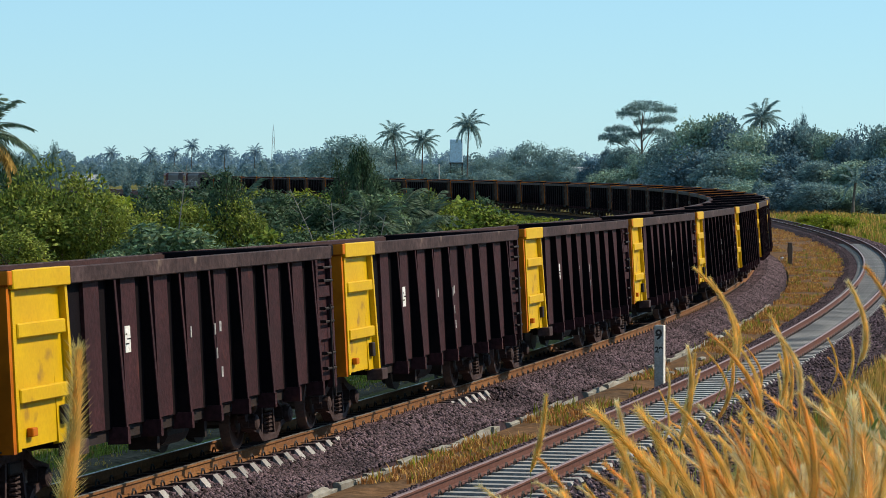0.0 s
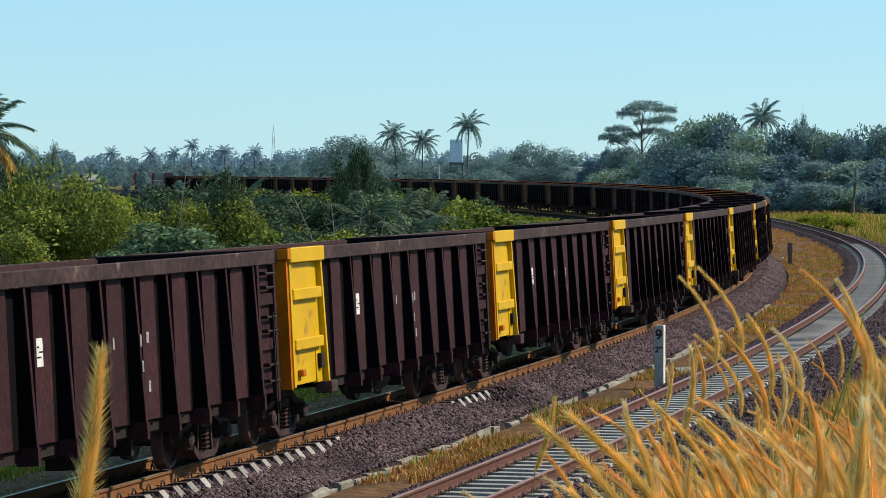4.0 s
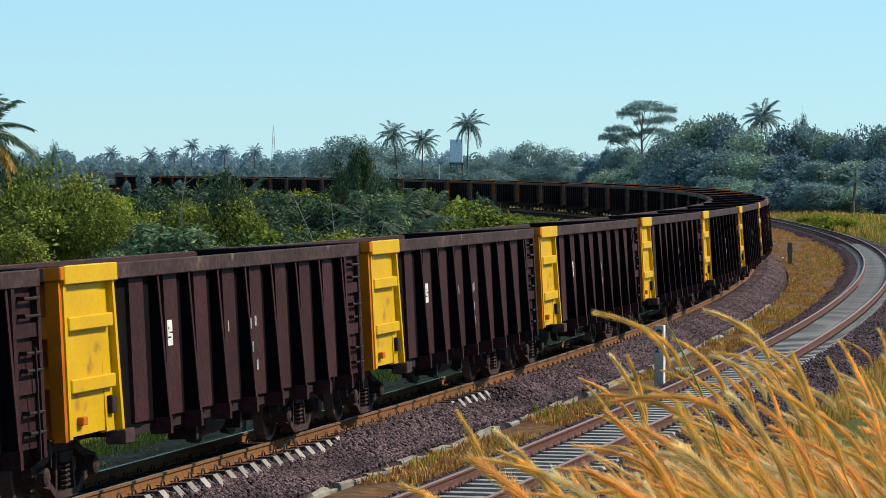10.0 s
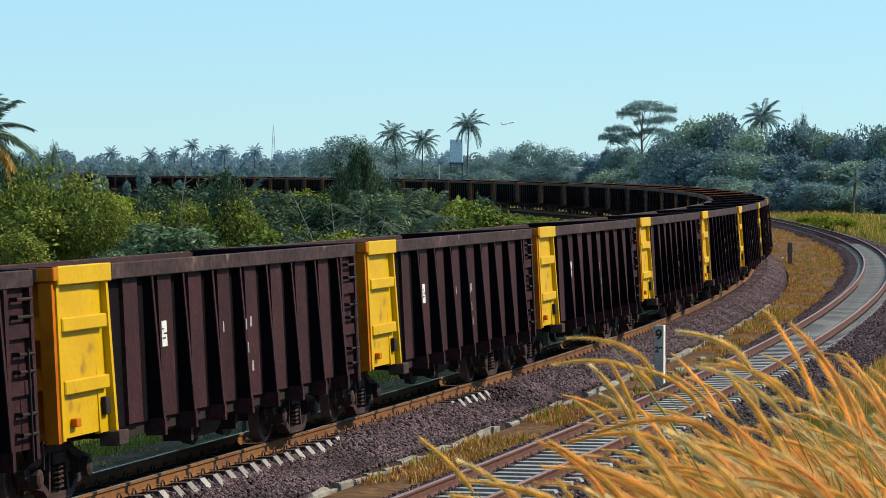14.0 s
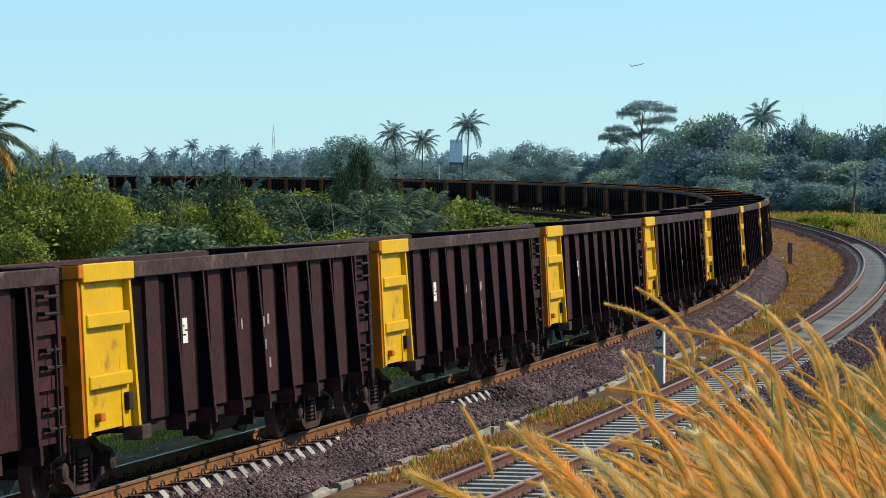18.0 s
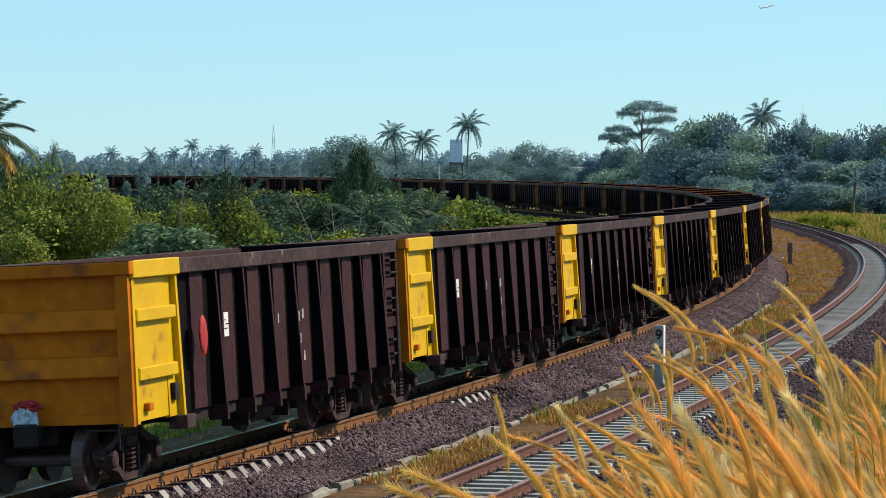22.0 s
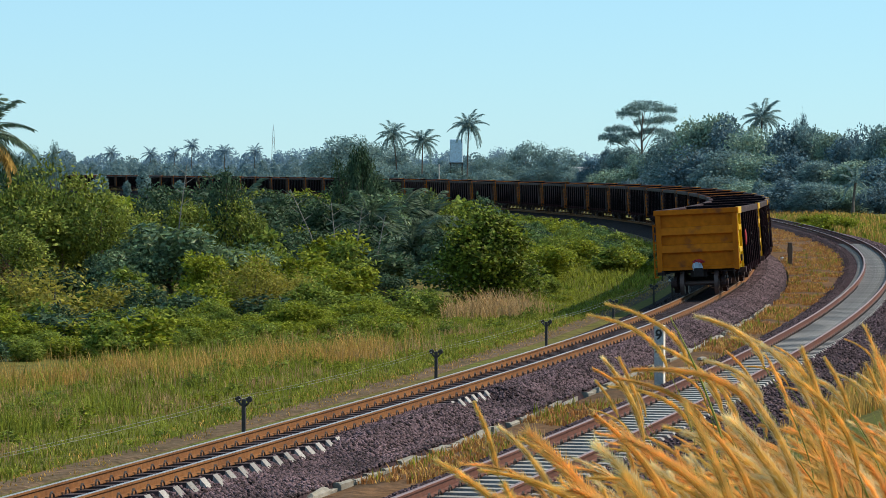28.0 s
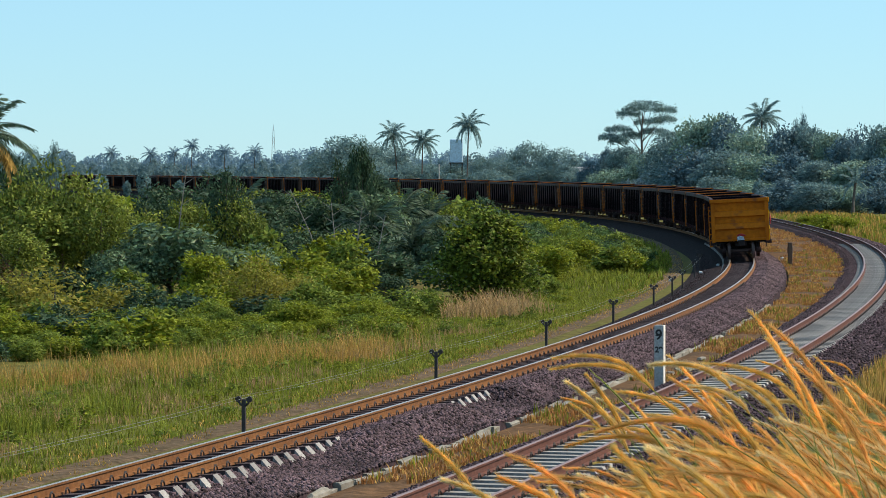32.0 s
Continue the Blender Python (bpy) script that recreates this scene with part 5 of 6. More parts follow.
for _ in range(110):
    _u = _r.random()
    if (0.53 < _u < 0.63 or _u < 0.2 or _u > 0.93) and _r.random() < 0.7:
        continue                             # two loose drifts with a gap between
    x, y = -9.6 + 8.0 * _u + _r.gauss(0, 0.5), 71.5 + 13.0 * _u + _r.gauss(0, 1.9)
    _h = _r.uniform(0.6, 1.15)
    for _ in range(22):
        px, py = x + _r.gauss(0, 0.35), y + _r.gauss(0, 0.4)
        straw.append((px, py, ground_z(px, py), _h * _r.uniform(0.3, 0.75), 3))
blades("tall_grass", straw, L_STRAW, "tall reddish straw grass gone to seed", width=0.006, bend=0.6)
seed_heads = []
for _ in range(40):
    x, y = _r.gauss(1.7, 0.7), _r.uniform(104, 112)
    for _ in range(14):
        px, py = x + _r.gauss(0, 0.3), y + _r.gauss(0, 0.3)
        seed_heads.append((px, py, ground_z(px, py), _r.uniform(0.4, 0.9), 3))
blades("tall_grass", seed_heads, L_SEED, "tall pinkish seeding grass at the foot of a tree", width=0.010, bend=0.9)
blades("dry_grass", scatter_left(3600, 100, 300, -4.4, -3.0, 0.03, 0.10, 3, 5), L_STRAW, "dry trodden grass at the ballast edge", bend=0.9)


def scatter_verge(n, s0, s1, seed, h0, h1):
    rng = random.Random(seed)
    out = []
    while len(out) < n:
        s = rng.uniform(s0, s1)
        x, y, _ = LINE1.at(s)
        gap = -offset_of(LINE2, x, y) - 1.5
        if gap < 2.3:
            continue
        o = rng.uniform(2.2, gap)
        if noise.noise(Vector((s * 0.25, o * 0.6, 3.0))) < -0.06:
            continue
        x, y, _ = LINE1.at(s, o)
        out.append((float(x), float(y), -0.45, rng.uniform(h0, h1), 5))
    return out


blades("dry_grass", scatter_verge(5200, 98, 330, 13, 0.04, 0.16), L_RUST, "rusty brown dry grass on the verge between tracks", bend=0.9)
blades("dry_grass", scatter_verge(2600, 98, 330, 11, 0.04, 0.18), L_STRAW, "dry golden grass on the verge between tracks", bend=0.9)
blades("grass", scatter_verge(350, 98, 250, 12, 0.08, 0.3), L_GRASS, "green tufts on the verge between tracks")


def scatter_right(n, y0, y1, o0, o1, h0, h1, seed, per=4):
    rng = random.Random(seed)
    out = []
    while len(out) < n:
        s, o = rng.uniform(y0, y1), rng.uniform(o0, o1)
        x, y, _ = LINE2.at(s, o)
        x, y = float(x), float(y)
        out.append((x, y, ground_z(x, y), rng.uniform(h0, h1), per))
    return out


blades("grass", scatter_right(1500, 20, 110, 2.4, 6.0, 0.12, 0.35, 21), L_GRASS, "green grass on the foot of the bank", width=0.015)
blades("dry_grass", scatter_right(5500, 20, 110, 2.4, 6.0, 0.15, 0.5, 22), L_STRAW, "dry grass on the foot of the bank", width=0.012)
blades("grass", scatter_right(5000, 110, 300, 2.4, 11.0, 0.2, 0.6, 23, 3), L_GRASS, "green grass along the outer side of the curve", width=0.03)
blades("dry_grass", scatter_right(3000, 110, 330, 2.4, 11.0, 0.25, 0.7, 24, 3), L_STRAW, "dry yellow grass along the outer side of the curve", width=0.03)

# scrub that fills the slope between the bushes
FILL = []
_r = random.Random(77)
while len(FILL) < 170:
    y = _r.uniform(88, 340)
    x = _r.uniform(-0.148, 0.085) * y
    o = offset_of(LINE1, x, y)
    if o > (-13.0 if y < 110 else -9.0 if y < 150 else -5.5) or abs(x - 1.17) < 2.6 and 108 < y < 121:
        continue
    h = (1.1 + (min(y, 190) - 88) * 0.022) * _r.uniform(0.75, 1.15) * (0.55 if o > -12 and y > 150 else 1.0)
    w = h * _r.uniform(1.2, 1.8)
    if x / y > 0.016:                        # kept low before the far train
        h = min(h, max(0.45, 4.7 - 0.0166 * y))
    FILL.append((x, y, h, w))
while len(FILL) < 215:                       # along the foot of the far embankment
    s = _r.uniform(255, 430)
    x, y, _ = LINE1.at(s, _r.uniform(-9.5, -4.6))
    h = _r.uniform(0.7, 1.3)
    FILL.append((float(x), float(y), h, h * _r.uniform(1.6, 2.4)))
while len(FILL) < 270:                       # thick edge behind the tall grass
    s = _r.uniform(98, 175)
    x, y, _ = LINE1.at(s, _r.uniform(-18.0, -13.0))
    h = _r.uniform(0.9, 1.5)
    FILL.append((float(x), float(y), h, h * _r.uniform(1.3, 2.0)))
while len(FILL) < 340:                       # the far side of the field, towards the embankment
    y = _r.uniform(250, 470)
    x = (_r.uniform(840, 1120) - 784) / 5566.0 * y
    if offset_of(LINE1, x, y) < -5.0:
        h = _r.uniform(0.8, 1.4)
        FILL.append((x, y, h, h * _r.uniform(1.8, 3.0)))
for i, (m, lab) in enumerate(((L_GREEN, "low green scrub on the slope"), (L_YELLOW, "low yellow-green scrub on the slope"), (L_DARK, "low dark green scrub on the slope"))):
    scrub(m, 120 + i, lab, FILL[i::3], clumps=14, leaves=75, size=0.10, centre=0.42, ry=0.5, low=0.10)

# leafy weeds in the grass beside the track
WEEDS = []
while len(WEEDS) < 330:
    s, o = _r.uniform(100, 190), _r.uniform(-10.5, -3.7)
    if noise.noise(Vector((s * 0.2, o * 0.5, 7.0))) > -0.15:
        x, y, _t = LINE1.at(s, o)
        h = _r.uniform(0.14, 0.38) * (0.7 if o > -5.5 else 1.2)
        WEEDS.append((float(x), float(y), h, _r.uniform(0.5, 1.3)))
scrub(L_GREEN, 141, "low leafy green weeds in the grass", WEEDS[::2], clumps=9, leaves=45, size=0.13, centre=0.4, ry=0.5, low=0.1)
scrub(L_YELLOW, 142, "low yellow-green weeds in the grass", WEEDS[1::2], clumps=9, leaves=45, size=0.11, centre=0.4, ry=0.5, low=0.1)


# ---- plumed grass on the bank before the viewer ----
def plume_mesh(seed, length=0.20, droop=0.5, material=L_PLUME, full=1.0, hairs=2400):
    """A bristly seed head along a curve, base at the origin."""
    rng = random.Random(seed)
    bm = bmesh.new()
    pts = []
    for i in range(9):
        u = i / 8
        pts.append(Vector((-length * droop * u * u, 0, length * (u - 0.22 * droop * u * u))))
    tube(bm, pts, [0.0055 * full * r for r in (0.4, 0.8, 1.0, 1.0, 0.95, 0.86, 0.74, 0.55, 0.22)], 6, 1)
    for _ in range(hairs):
        u = rng.random() ** 0.85
        k = min(int(u * 8), 7)
        p = pts[k].lerp(pts[k + 1], u * 8 - k)
        t = (pts[k + 1] - pts[k]).normalized()
        d = (t * 1.5 + rand_dir(rng)).normalized() * rng.uniform(0.010, 0.027) * full * (1.1 - 0.5 * u) * min(1.0, 0.5 + 4 * u)
        w = d.orthogonal().normalized() * 0.00042
        bm.faces.new((bm.verts.new(p - w), bm.verts.new(p + w), bm.verts.new(p + d)))
    me = bpy.data.meshes.new("plume")
    bm.to_mesh(me)
    bm.free()
    me.materials.append(material)
    me.materials.append(L_PLUME if material != L_STEM else L_STEM)
    return me


def stem_mesh(length, curve, radius):
    bm = bmesh.new()
    pts = [(curve * (i / 6) ** 2, 0, length * i / 6) for i in range(7)]
    tube(bm, pts, [radius * (1 - 0.4 * i / 6) for i in range(7)], 5)
    me = bpy.data.meshes.new("stem")
    bm.to_mesh(me)
    bm.free()
    me.materials.append(L_STEM)
    return me


PLUMES = [plume_mesh(s, l, d, m) for s, l, d, m in ((1, 0.18, 0.15, L_PLUME), (2, 0.21, 0.5, L_PLUME), (3, 0.23, 0.8, L_PLUME), (4, 0.16, 0.7, L_PLUME_PALE), (5, 0.20, 0.8, L_PLUME_RUSTY), (6, 0.22, 0.45, L_PLUME_RUSTY), (7, 0.20, 0.3, L_PLUME_PALE))]
PLUMES.append(plume_mesh(8, 0.26, 0.12, L_STEM, 0.35, 500))       # a green head not yet open
UPPER = [stem_mesh(0.17, -0.02, 0.0013), stem_mesh(0.13, -0.03, 0.0013), stem_mesh(0.22, -0.04, 0.0014)]
LOWER = stem_mesh(1.0, 0.0, 0.0016)
STALKS = []


def stalk(px, py, depth, seed, big=0.0, kind=None, sway=None):
    """A stalk whose head stands in the line of sight at px, py thousandths of the depth."""
    rng = random.Random(seed)
    x, z = px * depth, EYE_Z + py * depth
    up = rng.choice((0, 1, 2))
    top = (0.17, 0.13, 0.22)[up]
    gx = x + rng.uniform(0.02, 0.16)
    g = ground_z(gx, depth)
    ob = new("plume_grass")
    ob.location = (gx, depth, g - 0.05)
    joint_z = max(z - 0.22 - top, g + 0.25)
    low = share("stem", LOWER, ob)
    ln = joint_z - g + 0.05
    sk = math.atan2(x - gx, ln)
    low.matrix_basis = Matrix.Rotation(sk, 4, "Y") @ Matrix.Diagonal((1, 1, ln / math.cos(sk), 1))
    head = new("head")
    head.parent = ob
    head.location = (x - gx, 0, ln)
    share("upper_stem", UPPER[up], head)
    k = big or rng.uniform(0.6, 0.98)
    share("plume", PLUMES[rng.randrange(7) if kind is None else kind], head, Matrix.Translation(((-0.02, -0.03, -0.04)[up], 0, top)) @ Matrix.Rotation(rng.uniform(-0.5, 0.5), 4, "Z") @ Matrix.Scale(k, 4))
    tagged(ob, "slender grass stalk with a golden bristly plume", "grass stalk", "plumed grass on the bank")
    STALKS.append((head, Vector((x - gx, 0, ln)), *(sway or (rng.uniform(0, 6.28), rng.uniform(-7, 9), rng.uniform(0.8, 1.25)))))


_r = random.Random(31)
n_made = 0
while n_made < 255:
    u = _r.random()
    col = 1010 + 640 * u ** 0.6
    top = 645 - 0.12 * (col - 1000) + _r.uniform(-60, 120)
    row = top + (900 - top) * _r.random() ** 0.8 if _r.random() < 0.85 else top
    depth = _r.uniform(4.6, 12.5) if _r.random() < 0.8 else _r.uniform(3.4, 4.6)
    stalk((col - 784) / 5566.0, (309.3 - row) / 5566.0, depth, n_made)
    n_made += 1
# a lone plume by the left edge and a few strays
for col, row, depth, sd, big in ((925, 650, 6.5, 901, 0.9), (1500, 420, 4.6, 904, 0), (1440, 430, 6.0, 905, 0), (1230, 470, 7.0, 906, 0), (1275, 480, 7.5, 907, 0), (1555, 480, 5.5, 908, 0), (1490, 510, 6.2, 909, 0), (1535, 540, 5.0, 910, 0), (1405, 520, 6.6, 911, 0), (1350, 545, 7.4, 912, 0), (1310, 560, 6.0, 913, 0), (1180, 575, 7.0, 914, 0)):
    stalk((col - 784) / 5566.0, (309.3 - row) / 5566.0, depth, sd, big)

stalk((22 - 784) / 5566.0, (309.3 - 700) / 5566.0, 3.2, 900, 1.5, 0, (2.6, 11.0, 1.0))
stalk((1392 - 784) / 5566.0, (309.3 - 560) / 5566.0, 5.2, 930, 1.0, 7)      # one tall green stalk over the rest
for i in range(13):                          # the nearest ones, low before the viewer
    stalk((_r.uniform(1120, 1600) - 784) / 5566.0, (309.3 - _r.uniform(640, 860)) / 5566.0, _r.uniform(2.7, 3.4), 950 + i, _r.uniform(0.9, 1.15))

# low grass of the bank, bent every way
_places = []
while len(_places) < 9000:
    d = _r.uniform(4.5, 24.0)
    x = (_r.uniform(1010, 1620) - 784) / 5566.0 * d
    row = _r.uniform(760, 960) + max(0.0, 1150 - (784 + x / d * 5566.0)) * 0.5
    top = EYE_Z + (309.3 - row) / 5566.0 * d
    g = ground_z(x, d)
    if top - g > 0.2 and offset_of(LINE2, x, d) > 2.6:
        _places.append((x, d, g, min(top - g, 0.9), 1))
blades("bank_grass", _places[:5200], L_BANK, "golden grass blades on the near bank", bend=0.7, width=0.0024)
blades("bank_grass", _places[5200:], L_BANK_GREEN, "green grass blades among the plumes", bend=0.7, width=0.0024)


def clump_mesh(seed, count=15, hairs=1100):
    """Many plumes on thin stems, heads about the origin, all leaning one way."""
    rng = random.Random(seed)
    verts, faces, mats = [], [], []

    def sliver(p, d, side, mi):
        k = len(verts)
        verts.extend((tuple(p - side), tuple(p + side), tuple(p + d)))
        faces.append((k, k + 1, k + 2))
        mats.append(mi)
    for _ in range(count):
        base = Vector((rng.gauss(0.06, 0.16), rng.gauss(0, 0.3), rng.gauss(-0.14, 0.06)))
        ln, droop, mi = rng.uniform(0.14, 0.22), rng.uniform(0.15, 0.95), rng.choice((1, 1, 2, 2, 3))
        pts = [base + Vector((-ln * droop * (i / 6) ** 2, 0.02 * i / 6, ln * (i / 6 - 0.3 * droop * (i / 6) ** 2))) for i in range(7)]
        foot = base + Vector((rng.uniform(0.1, 0.4), 0, -1.5))
        for i in range(6):                   # stem
            q = [foot.lerp(base, (i + j) / 6) + Vector((-0.10 * math.sin(math.pi * (i + j) / 6), 0, 0)) for j in (0, 1)]
            k = len(verts)
            verts.extend(tuple(v + Vector((w, 0, 0))) for v, w in ((q[0], -0.0008), (q[0], 0.0008), (q[1], 0.0008), (q[1], -0.0008)))
            faces.append((k, k + 1, k + 2, k + 3))
            mats.append(0)
        first_ring = len(verts)
        for q, r in zip(pts, (0.3, 0.85, 1.0, 1.0, 0.85, 0.6, 0.15)):        # soft body of the head
            verts.extend(tuple(q + Vector((math.cos(w), math.sin(w), 0.0)) * 0.0042 * r) for w in (0.0, 1.257, 2.513, 3.770, 5.027))
        for i in range(6):
            for w in range(5):
                k = first_ring + 5 * i
                faces.append((k + w, k + (w + 1) % 5, k + 5 + (w + 1) % 5, k + 5 + w))
                mats.append(2)
        for _ in range(hairs):
            u = rng.random() ** 0.85
            i = min(int(u * 6), 5)
            t = (pts[i + 1] - pts[i]).normalized()
            d = (t * 1.5 + rand_dir(rng)).normalized() * rng.uniform(0.010, 0.027) * (1.1 - 0.5 * u) * min(1.0, 0.5 + 4 * u)
            sliver(pts[i].lerp(pts[i + 1], u * 6 - i), d, d.orthogonal().normalized() * 0.0005, mi)
    me = bpy.data.meshes.new("plume_clump")
    me.from_pydata(verts, [], faces)
    for m in (L_STEM, L_PLUME, L_PLUME_RUSTY, L_PLUME_PALE):
        me.materials.append(m)
    me.polygons.foreach_set("material_index", mats)
    return me


# thick plumes low on the bank, swaying in tufts
CLUMPS = []
_kinds = [clump_mesh(k) for k in (1, 2, 3, 4)]
for i in range(30):
    u = (i + _r.random()) / 30
    col = 1080 + 560 * u ** 0.65
    d = _r.uniform(4.6, 9.5)
    row = 890 - 0.19 * (col - 1060) + _r.uniform(-10, 90)
    x, z = (col - 784) / 5566.0 * d, EYE_Z + (309.3 - row) / 5566.0 * d
    ob = new("plume_clump", _kinds[i % 4])
    tagged(ob, "thick tuft of golden plumed grass on the bank", "grass", "tufts on the bank", "stuff")
    CLUMPS.append((ob, Vector((x, d, z - 0.5)), _r.uniform(0, 6.28), _r.uniform(-6, 6)))

LEAN_T, LEAN_A = [0, 3, 6, 9, 11, 13, 17, 19, 21, 23, 25, 28, 30, 32], [-28, -26, -17, 8, 22, 34, 8, -1, -5, -1, 4, 13, 28, 33]


# ---- sleepers, clips, kerb stones and ballast stones ----
def sleeper_mesh(top, ends):
    bm = bmesh.new()
    outline = [(-0.125, -0.20), (0.125, -0.20), (0.105, 0.0), (-0.105, 0.0)]
    prism(bm, outline, "y", -0.86, 0.86, 0)
    for side in (-1, 1):                     # sloping ends
        a, b, c, d = (bm.verts.new((x, side * 0.862, z)) for x, z in ((-0.105, 0.0), (0.105, 0.0), (0.125, -0.2), (-0.125, -0.2)))
        e, f = bm.verts.new((-0.125, side * 1.03, -0.2)), bm.verts.new((0.125, side * 1.03, -0.2))
        fs = [bm.faces.new(q) for q in ((a, b, c, d), (a, e, f, b), (a, d, e), (b, f, c), (d, c, f, e))]
        for q in fs:
            q.material_index = 1
        bmesh.ops.recalc_face_normals(bm, faces=fs)
    me = bpy.data.meshes.new("sleeper")
    bm.to_mesh(me)
    bm.free()
    me.materials.append(top)
    me.materials.append(ends)
    return me


M_SLEEPER_END = mat("sleeper_end", (0.3608, 0.3608, 0.3526), 0.85, alt=(0.1968, 0.1886, 0.1886), scale=5, fine=30, bump=0.2, rand=0.3)


def sleepers():
    for line, s0, z, tilted, me, label in ((LINE1, 96.22, -0.168, True, sleeper_mesh(M_SLEEPER1, M_SLEEPER_END), "grimy concrete sleepers under the main line"),
                                           (LINE2, 0.2, -0.195, False, sleeper_mesh(M_SLEEPER, M_SLEEPER_END), "pale concrete sleepers under the side track")):
        root = new("sleepers")
        tagged(root, label, "sleepers", kind="structure")
        for i in range(280):
            s = s0 + 0.58 * i
            x, y, th = line.at(s)
            m = Matrix.Translation((x, y, z + (CANT / 2 + rise(s) if tilted else 0.0))) @ Matrix.Rotation(th, 4, "Z")
            if tilted:
                m = m @ Matrix.Rotation(-LEAN, 4, "X")
            share("sleeper", me, root, m)
        bm = bmesh.new()
        for i in range(150):
            s = s0 + 0.58 * i
            for o in (-GAUGE / 2, GAUGE / 2):
                for k in (-1, 1):
                    pts = []
                    for a in range(6):
                        ang = math.pi * a / 5
                        oo, zz = o + k * 0.11, z + 0.01 + 0.075 * math.sin(ang)
                        if tilted:
                            oo, zz = canted(oo, zz)
                        x, y, _ = line.at(s + 0.075 * math.cos(ang), oo)
                        pts.append((x, y, zz))
                    tube(bm, pts, [0.016] * 6, 4)
        tagged(part("rail_clips", bm, M_IRON), "dark spring clips holding the rail", "rail clips", kind="stuff")


def kerb():
    root = new("kerb")
    tagged(root, "row of old pale concrete edging blocks", "kerb", kind="structure")
    rng = random.Random(4)
    kinds = []
    for i in range(5):
        bm = bmesh.new()
        box(bm, -0.5, 0.5, -0.07, 0.07, -0.18, 0.06, bevel=0.02)
        for v in bm.verts:
            v.co += rand_dir(rng) * 0.03
        me = bpy.data.meshes.new("edging_block")
        bm.to_mesh(me)
        bm.free()
        me.materials.append(M_KERB)
        kinds.append(me)
    s = 60.0
    while s < 172:
        ln = rng.choice((0.5, 0.8, 1.0))
        if rng.random() > 0.08:
            x, y, th = LINE1.at(s + ln / 2, 2.04 + rng.uniform(-0.03, 0.03))
            share("edging_block", kinds[rng.randrange(5)], root, Matrix.Translation((x, y, -0.45 + rng.uniform(-0.05, 0.02))) @ Matrix.Rotation(th + rng.uniform(-0.06, 0.06), 4, "Z") @ Matrix.Rotation(rng.uniform(-0.05, 0.05), 4, "Y") @ Matrix.Rotation(rng.uniform(-0.12, 0.12), 4, "X") @ Matrix.Diagonal((ln, 1, 1, 1)))
        s += ln + 0.03


def stones(name, line, n, s0, s1, profile, tilted, seed, size, label, power=1.0, material=M_STONE, heap=False):
    rng = np.random.default_rng(seed)
    s = s0 + (s1 - s0) * rng.random(n) ** power
    o = rng.uniform(profile[0][0], profile[-1][0], n)
    z = np.interp(o, [p[0] for p in profile], [p[1] for p in profile])
    if heap:                                 # follows the shoulder where it rises
        z = np.maximum(-0.52 + (z + 0.52) * heaped(s), np.interp(o, [0.62, 0.76, 1.06, 1.95], [-0.235, -0.225, -0.365, -0.525]))
    if tilted:
        z = z + o * math.sin(LEAN) + CANT / 2
    x, y, _ = line.at(s, o)
    base = np.array([(1, 0, 0), (-1, 0, 0), (0, 1, 0), (0, -1, 0), (0, 0, 1), (0, 0, -1)], float)
    tri = np.array([(0, 2, 4), (2, 1, 4), (1, 3, 4), (3, 0, 4), (2, 0, 5), (1, 2, 5), (3, 1, 5), (0, 3, 5)])
    r = size * rng.uniform(0.55, 1.25, (n, 1, 1))
    v = base[None] * rng.uniform(0.6, 1.3, (n, 6, 1)) * r
    a = rng.uniform(0, 6.283, n)
    b = rng.uniform(-0.9, 0.9, n)
    vx, vy, vz = v[..., 0], v[..., 1], v[..., 2]
    vy, vz = vy * np.cos(b)[:, None] - vz * np.sin(b)[:, None], vy * np.sin(b)[:, None] + vz * np.cos(b)[:, None]
    vx, vy = vx * np.cos(a)[:, None] - vy * np.sin(a)[:, None], vx * np.sin(a)[:, None] + vy * np.cos(a)[:, None]
    pts = np.stack([vx + x[:, None], vy + y[:, None], vz * 0.8 + z[:, None] + 0.012], -1).reshape(-1, 3)
    f = (tri[None] + 6 * np.arange(n)[:, None, None]).reshape(-1, 3)
    me = bpy.data.meshes.new(name)
    me.vertices.add(len(pts))
    me.vertices.foreach_set("co", pts.ravel())
    me.loops.add(len(f) * 3)
    me.loops.foreach_set("vertex_index", f.ravel())
    me.polygons.add(len(f))
    me.polygons.foreach_set("loop_start", np.arange(0, len(f) * 3, 3))
    me.update()
    me.validate()
    me.materials.append(material)
    tagged(new(name, me), label, "ballast", kind="stuff")


sleepers()
kerb()
stones("ballast_stones", LINE1, 7000, 97, 107.4, [(0.66, -0.235), (0.78, -0.225), (1.06, -0.365), (2.0, -0.54)], True, 1, 0.043, "loose purplish-grey crushed stone on the shoulder")
stones("ballast_stones", LINE1, 62000, 106.8, 260, [(0.64, -0.21), (0.72, -0.18), (1.2, -0.17), (1.5, -0.315), (1.75, -0.47), (2.0, -0.54)], True, 7, 0.043, "loose purplish-grey crushed stone heaped on the shoulder", 1.4, heap=True)
stones("ballast_stones", LINE1, 9000, 97, 260, [(-0.5, -0.27), (0.5, -0.26)], True, 2, 0.032, "coal-dusted crushed stone between the rails", 1.4, M_STONE_DUSTED)
stones("ballast_stones", LINE1, 6000, 97, 260, [(-2.6, -0.60), (-1.7, -0.35), (-0.66, -0.27)], True, 3, 0.032, "coal-dusted crushed stone on the inner shoulder", 1.4, M_STONE_DUSTED)
stones("ballast_stones", LINE2, 9000, 2, 190, [(-0.5, -0.25), (0.5, -0.25)], False, 4, 0.03, "loose crushed stone in the side track", 1.4)
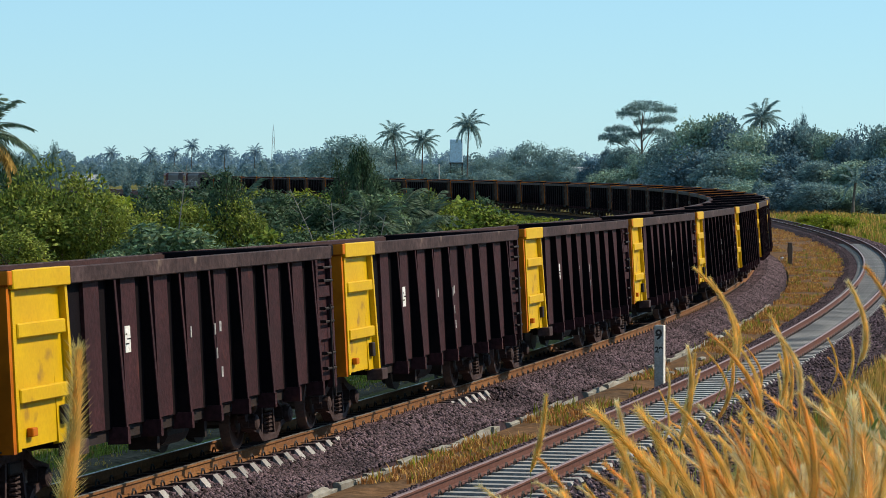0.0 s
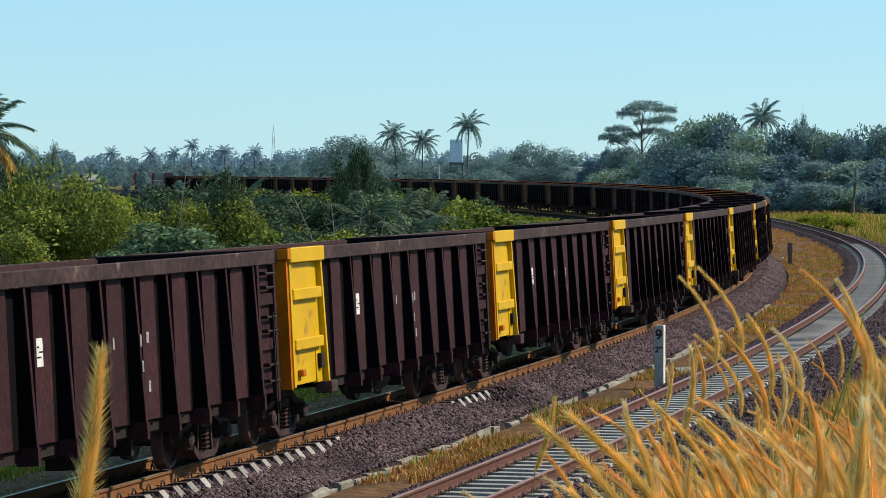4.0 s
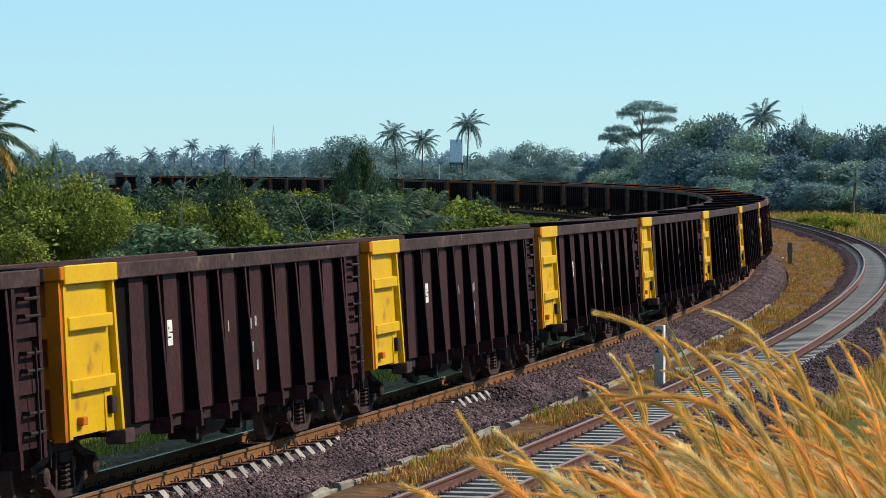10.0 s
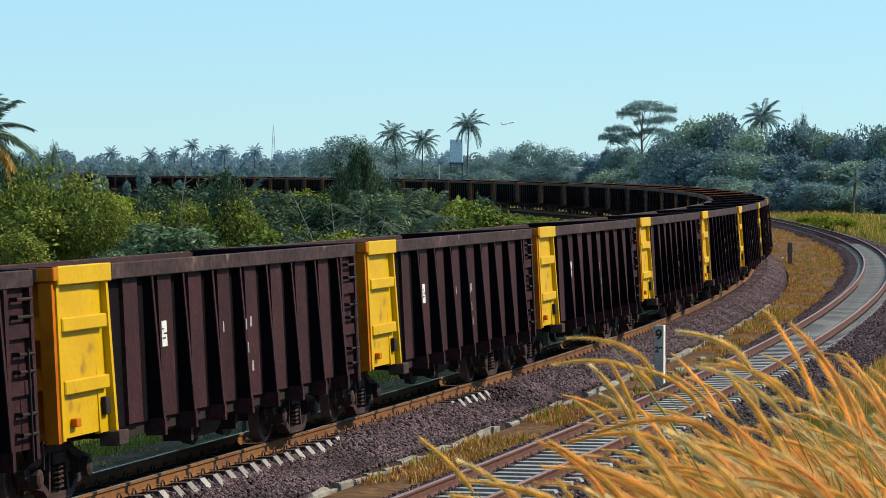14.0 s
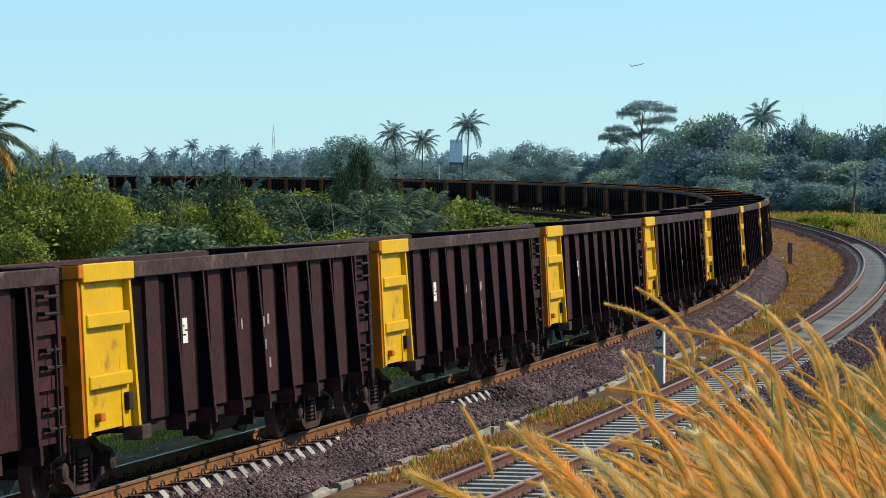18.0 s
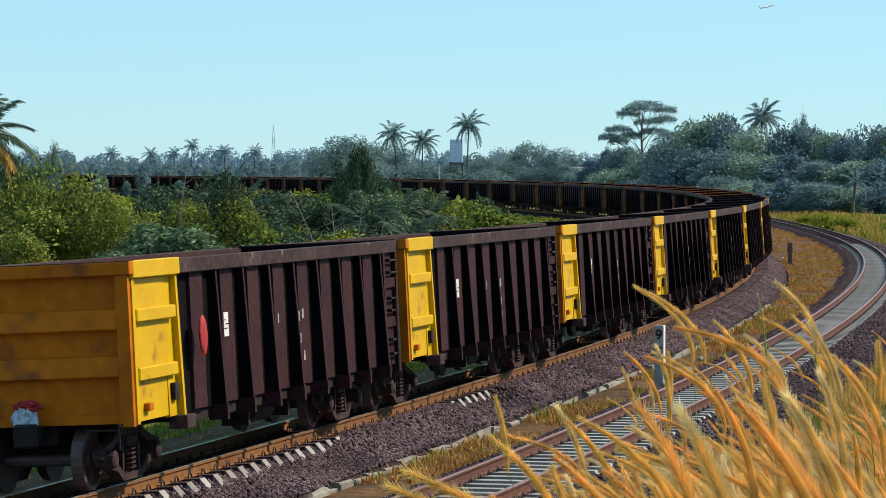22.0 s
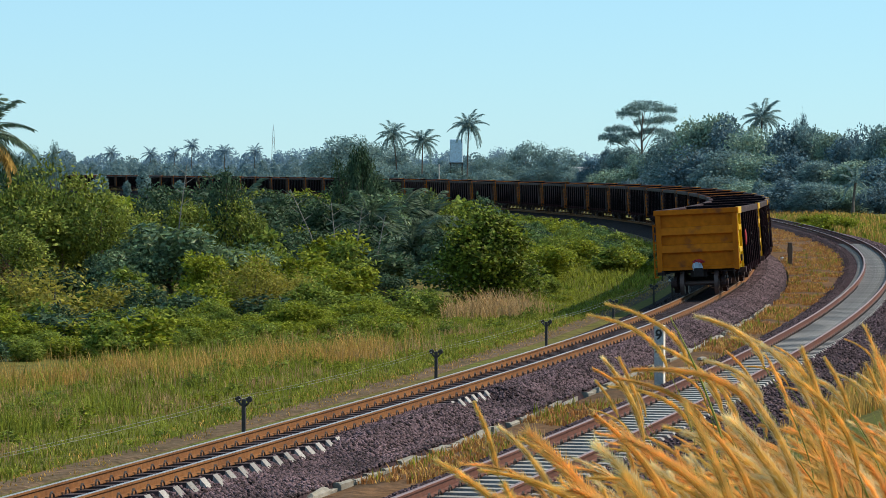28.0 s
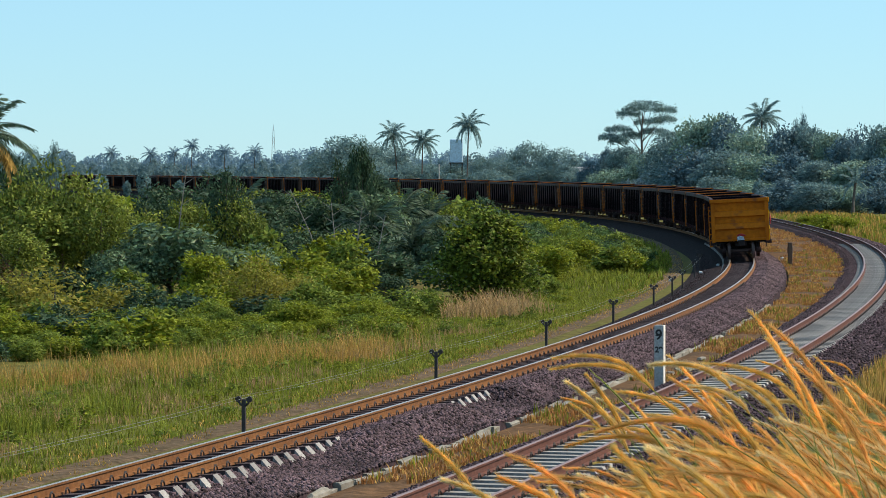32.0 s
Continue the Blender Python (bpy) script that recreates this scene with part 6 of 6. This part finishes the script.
stones("ballast_stones", LINE2, 18000, 2, 200, [(0.62, -0.245), (1.25, -0.245), (1.6, -0.30), (2.6, -0.50)], False, 5, 0.042, "loose crushed stone outside the side track", 1.4)
stones("ballast_stones", LINE2, 12000, 2, 200, [(-1.75, -0.50), (-1.25, -0.26), (-0.62, -0.25)], False, 6, 0.032, "loose crushed stone inside the side track", 1.4)


def motions():
    """The train rolls along the line, its wheels turn, and the plume heads sway in the wind."""
    times = [0.5 * i for i in range(65)]
    for k, w in enumerate(train):
        walk(w, [(t, rolling(tail_s(t) + k * PITCH + 7.0)) for t in times])
    for k, w in enumerate(locos):
        walk(w, [(t, rolling(tail_s(t) + WAGONS * PITCH + 11.0 + 22.0 * k, 5.2)) for t in times])
    # wheels of the wagons that pass the viewer
    beat = [i / 30.0 for i in range(961)]
    turn = [tail_s(t) / 0.40 for t in beat]
    for w in train[:NEAR]:
        for axle in [c for b in w.children if b.name.startswith("bogie") for c in b.children if c.name.startswith("wheelset")]:
            base = axle.matrix_basis.copy()
            walk(axle, [(t, base @ Matrix.Rotation(a, 4, "Y")) for t, a in zip(beat, turn)])
    rows = []
    for t in (0.0, 4.0, 8.0, 10.0, 11.0, 12.0, 14.0, 17.0, 20.0, 23.0, 26.0, 32.0):
        rows.append((t, Matrix.Translation((93.8 + 46.1 * (t - 14.0), 4500, 15.0 + 20.8 * max(0.0, t - 11.0))) @ Matrix.Rotation(radians(-14 if t > 11 else 0), 4, "Y")))
    walk(plane, rows)
    for ob, at, ph, bias in CLUMPS:
        rows = []
        for t in [0.5 * i for i in range(65)]:
            a = float(np.interp(t, LEAN_T, LEAN_A)) * 0.6 + bias + 4.0 * math.sin(t * 2.1 + ph) + 2.0 * math.sin(t * 4.3 + 2 * ph)
            rows.append((t, Matrix.Translation(at) @ Matrix.Rotation(radians(-a), 4, "Y") @ Matrix.Translation((0, 0, 0.5))))
        walk(ob, rows)
    for head, at, ph, bias, gain in STALKS:
        rows = []
        for t in [0.4 * i for i in range(81)]:
            a = float(np.interp(t, LEAN_T, LEAN_A)) * gain + bias + 5.0 * math.sin(t * 2.1 + ph) + 3.0 * math.sin(t * 4.7 + 2 * ph)
            b = 4.0 * math.sin(t * 1.7 + ph * 1.3)
            rows.append((t, Matrix.Translation(at) @ Matrix.Rotation(radians(-a), 4, "Y") @ Matrix.Rotation(radians(b), 4, "X")))
        walk(head, rows)


motions()
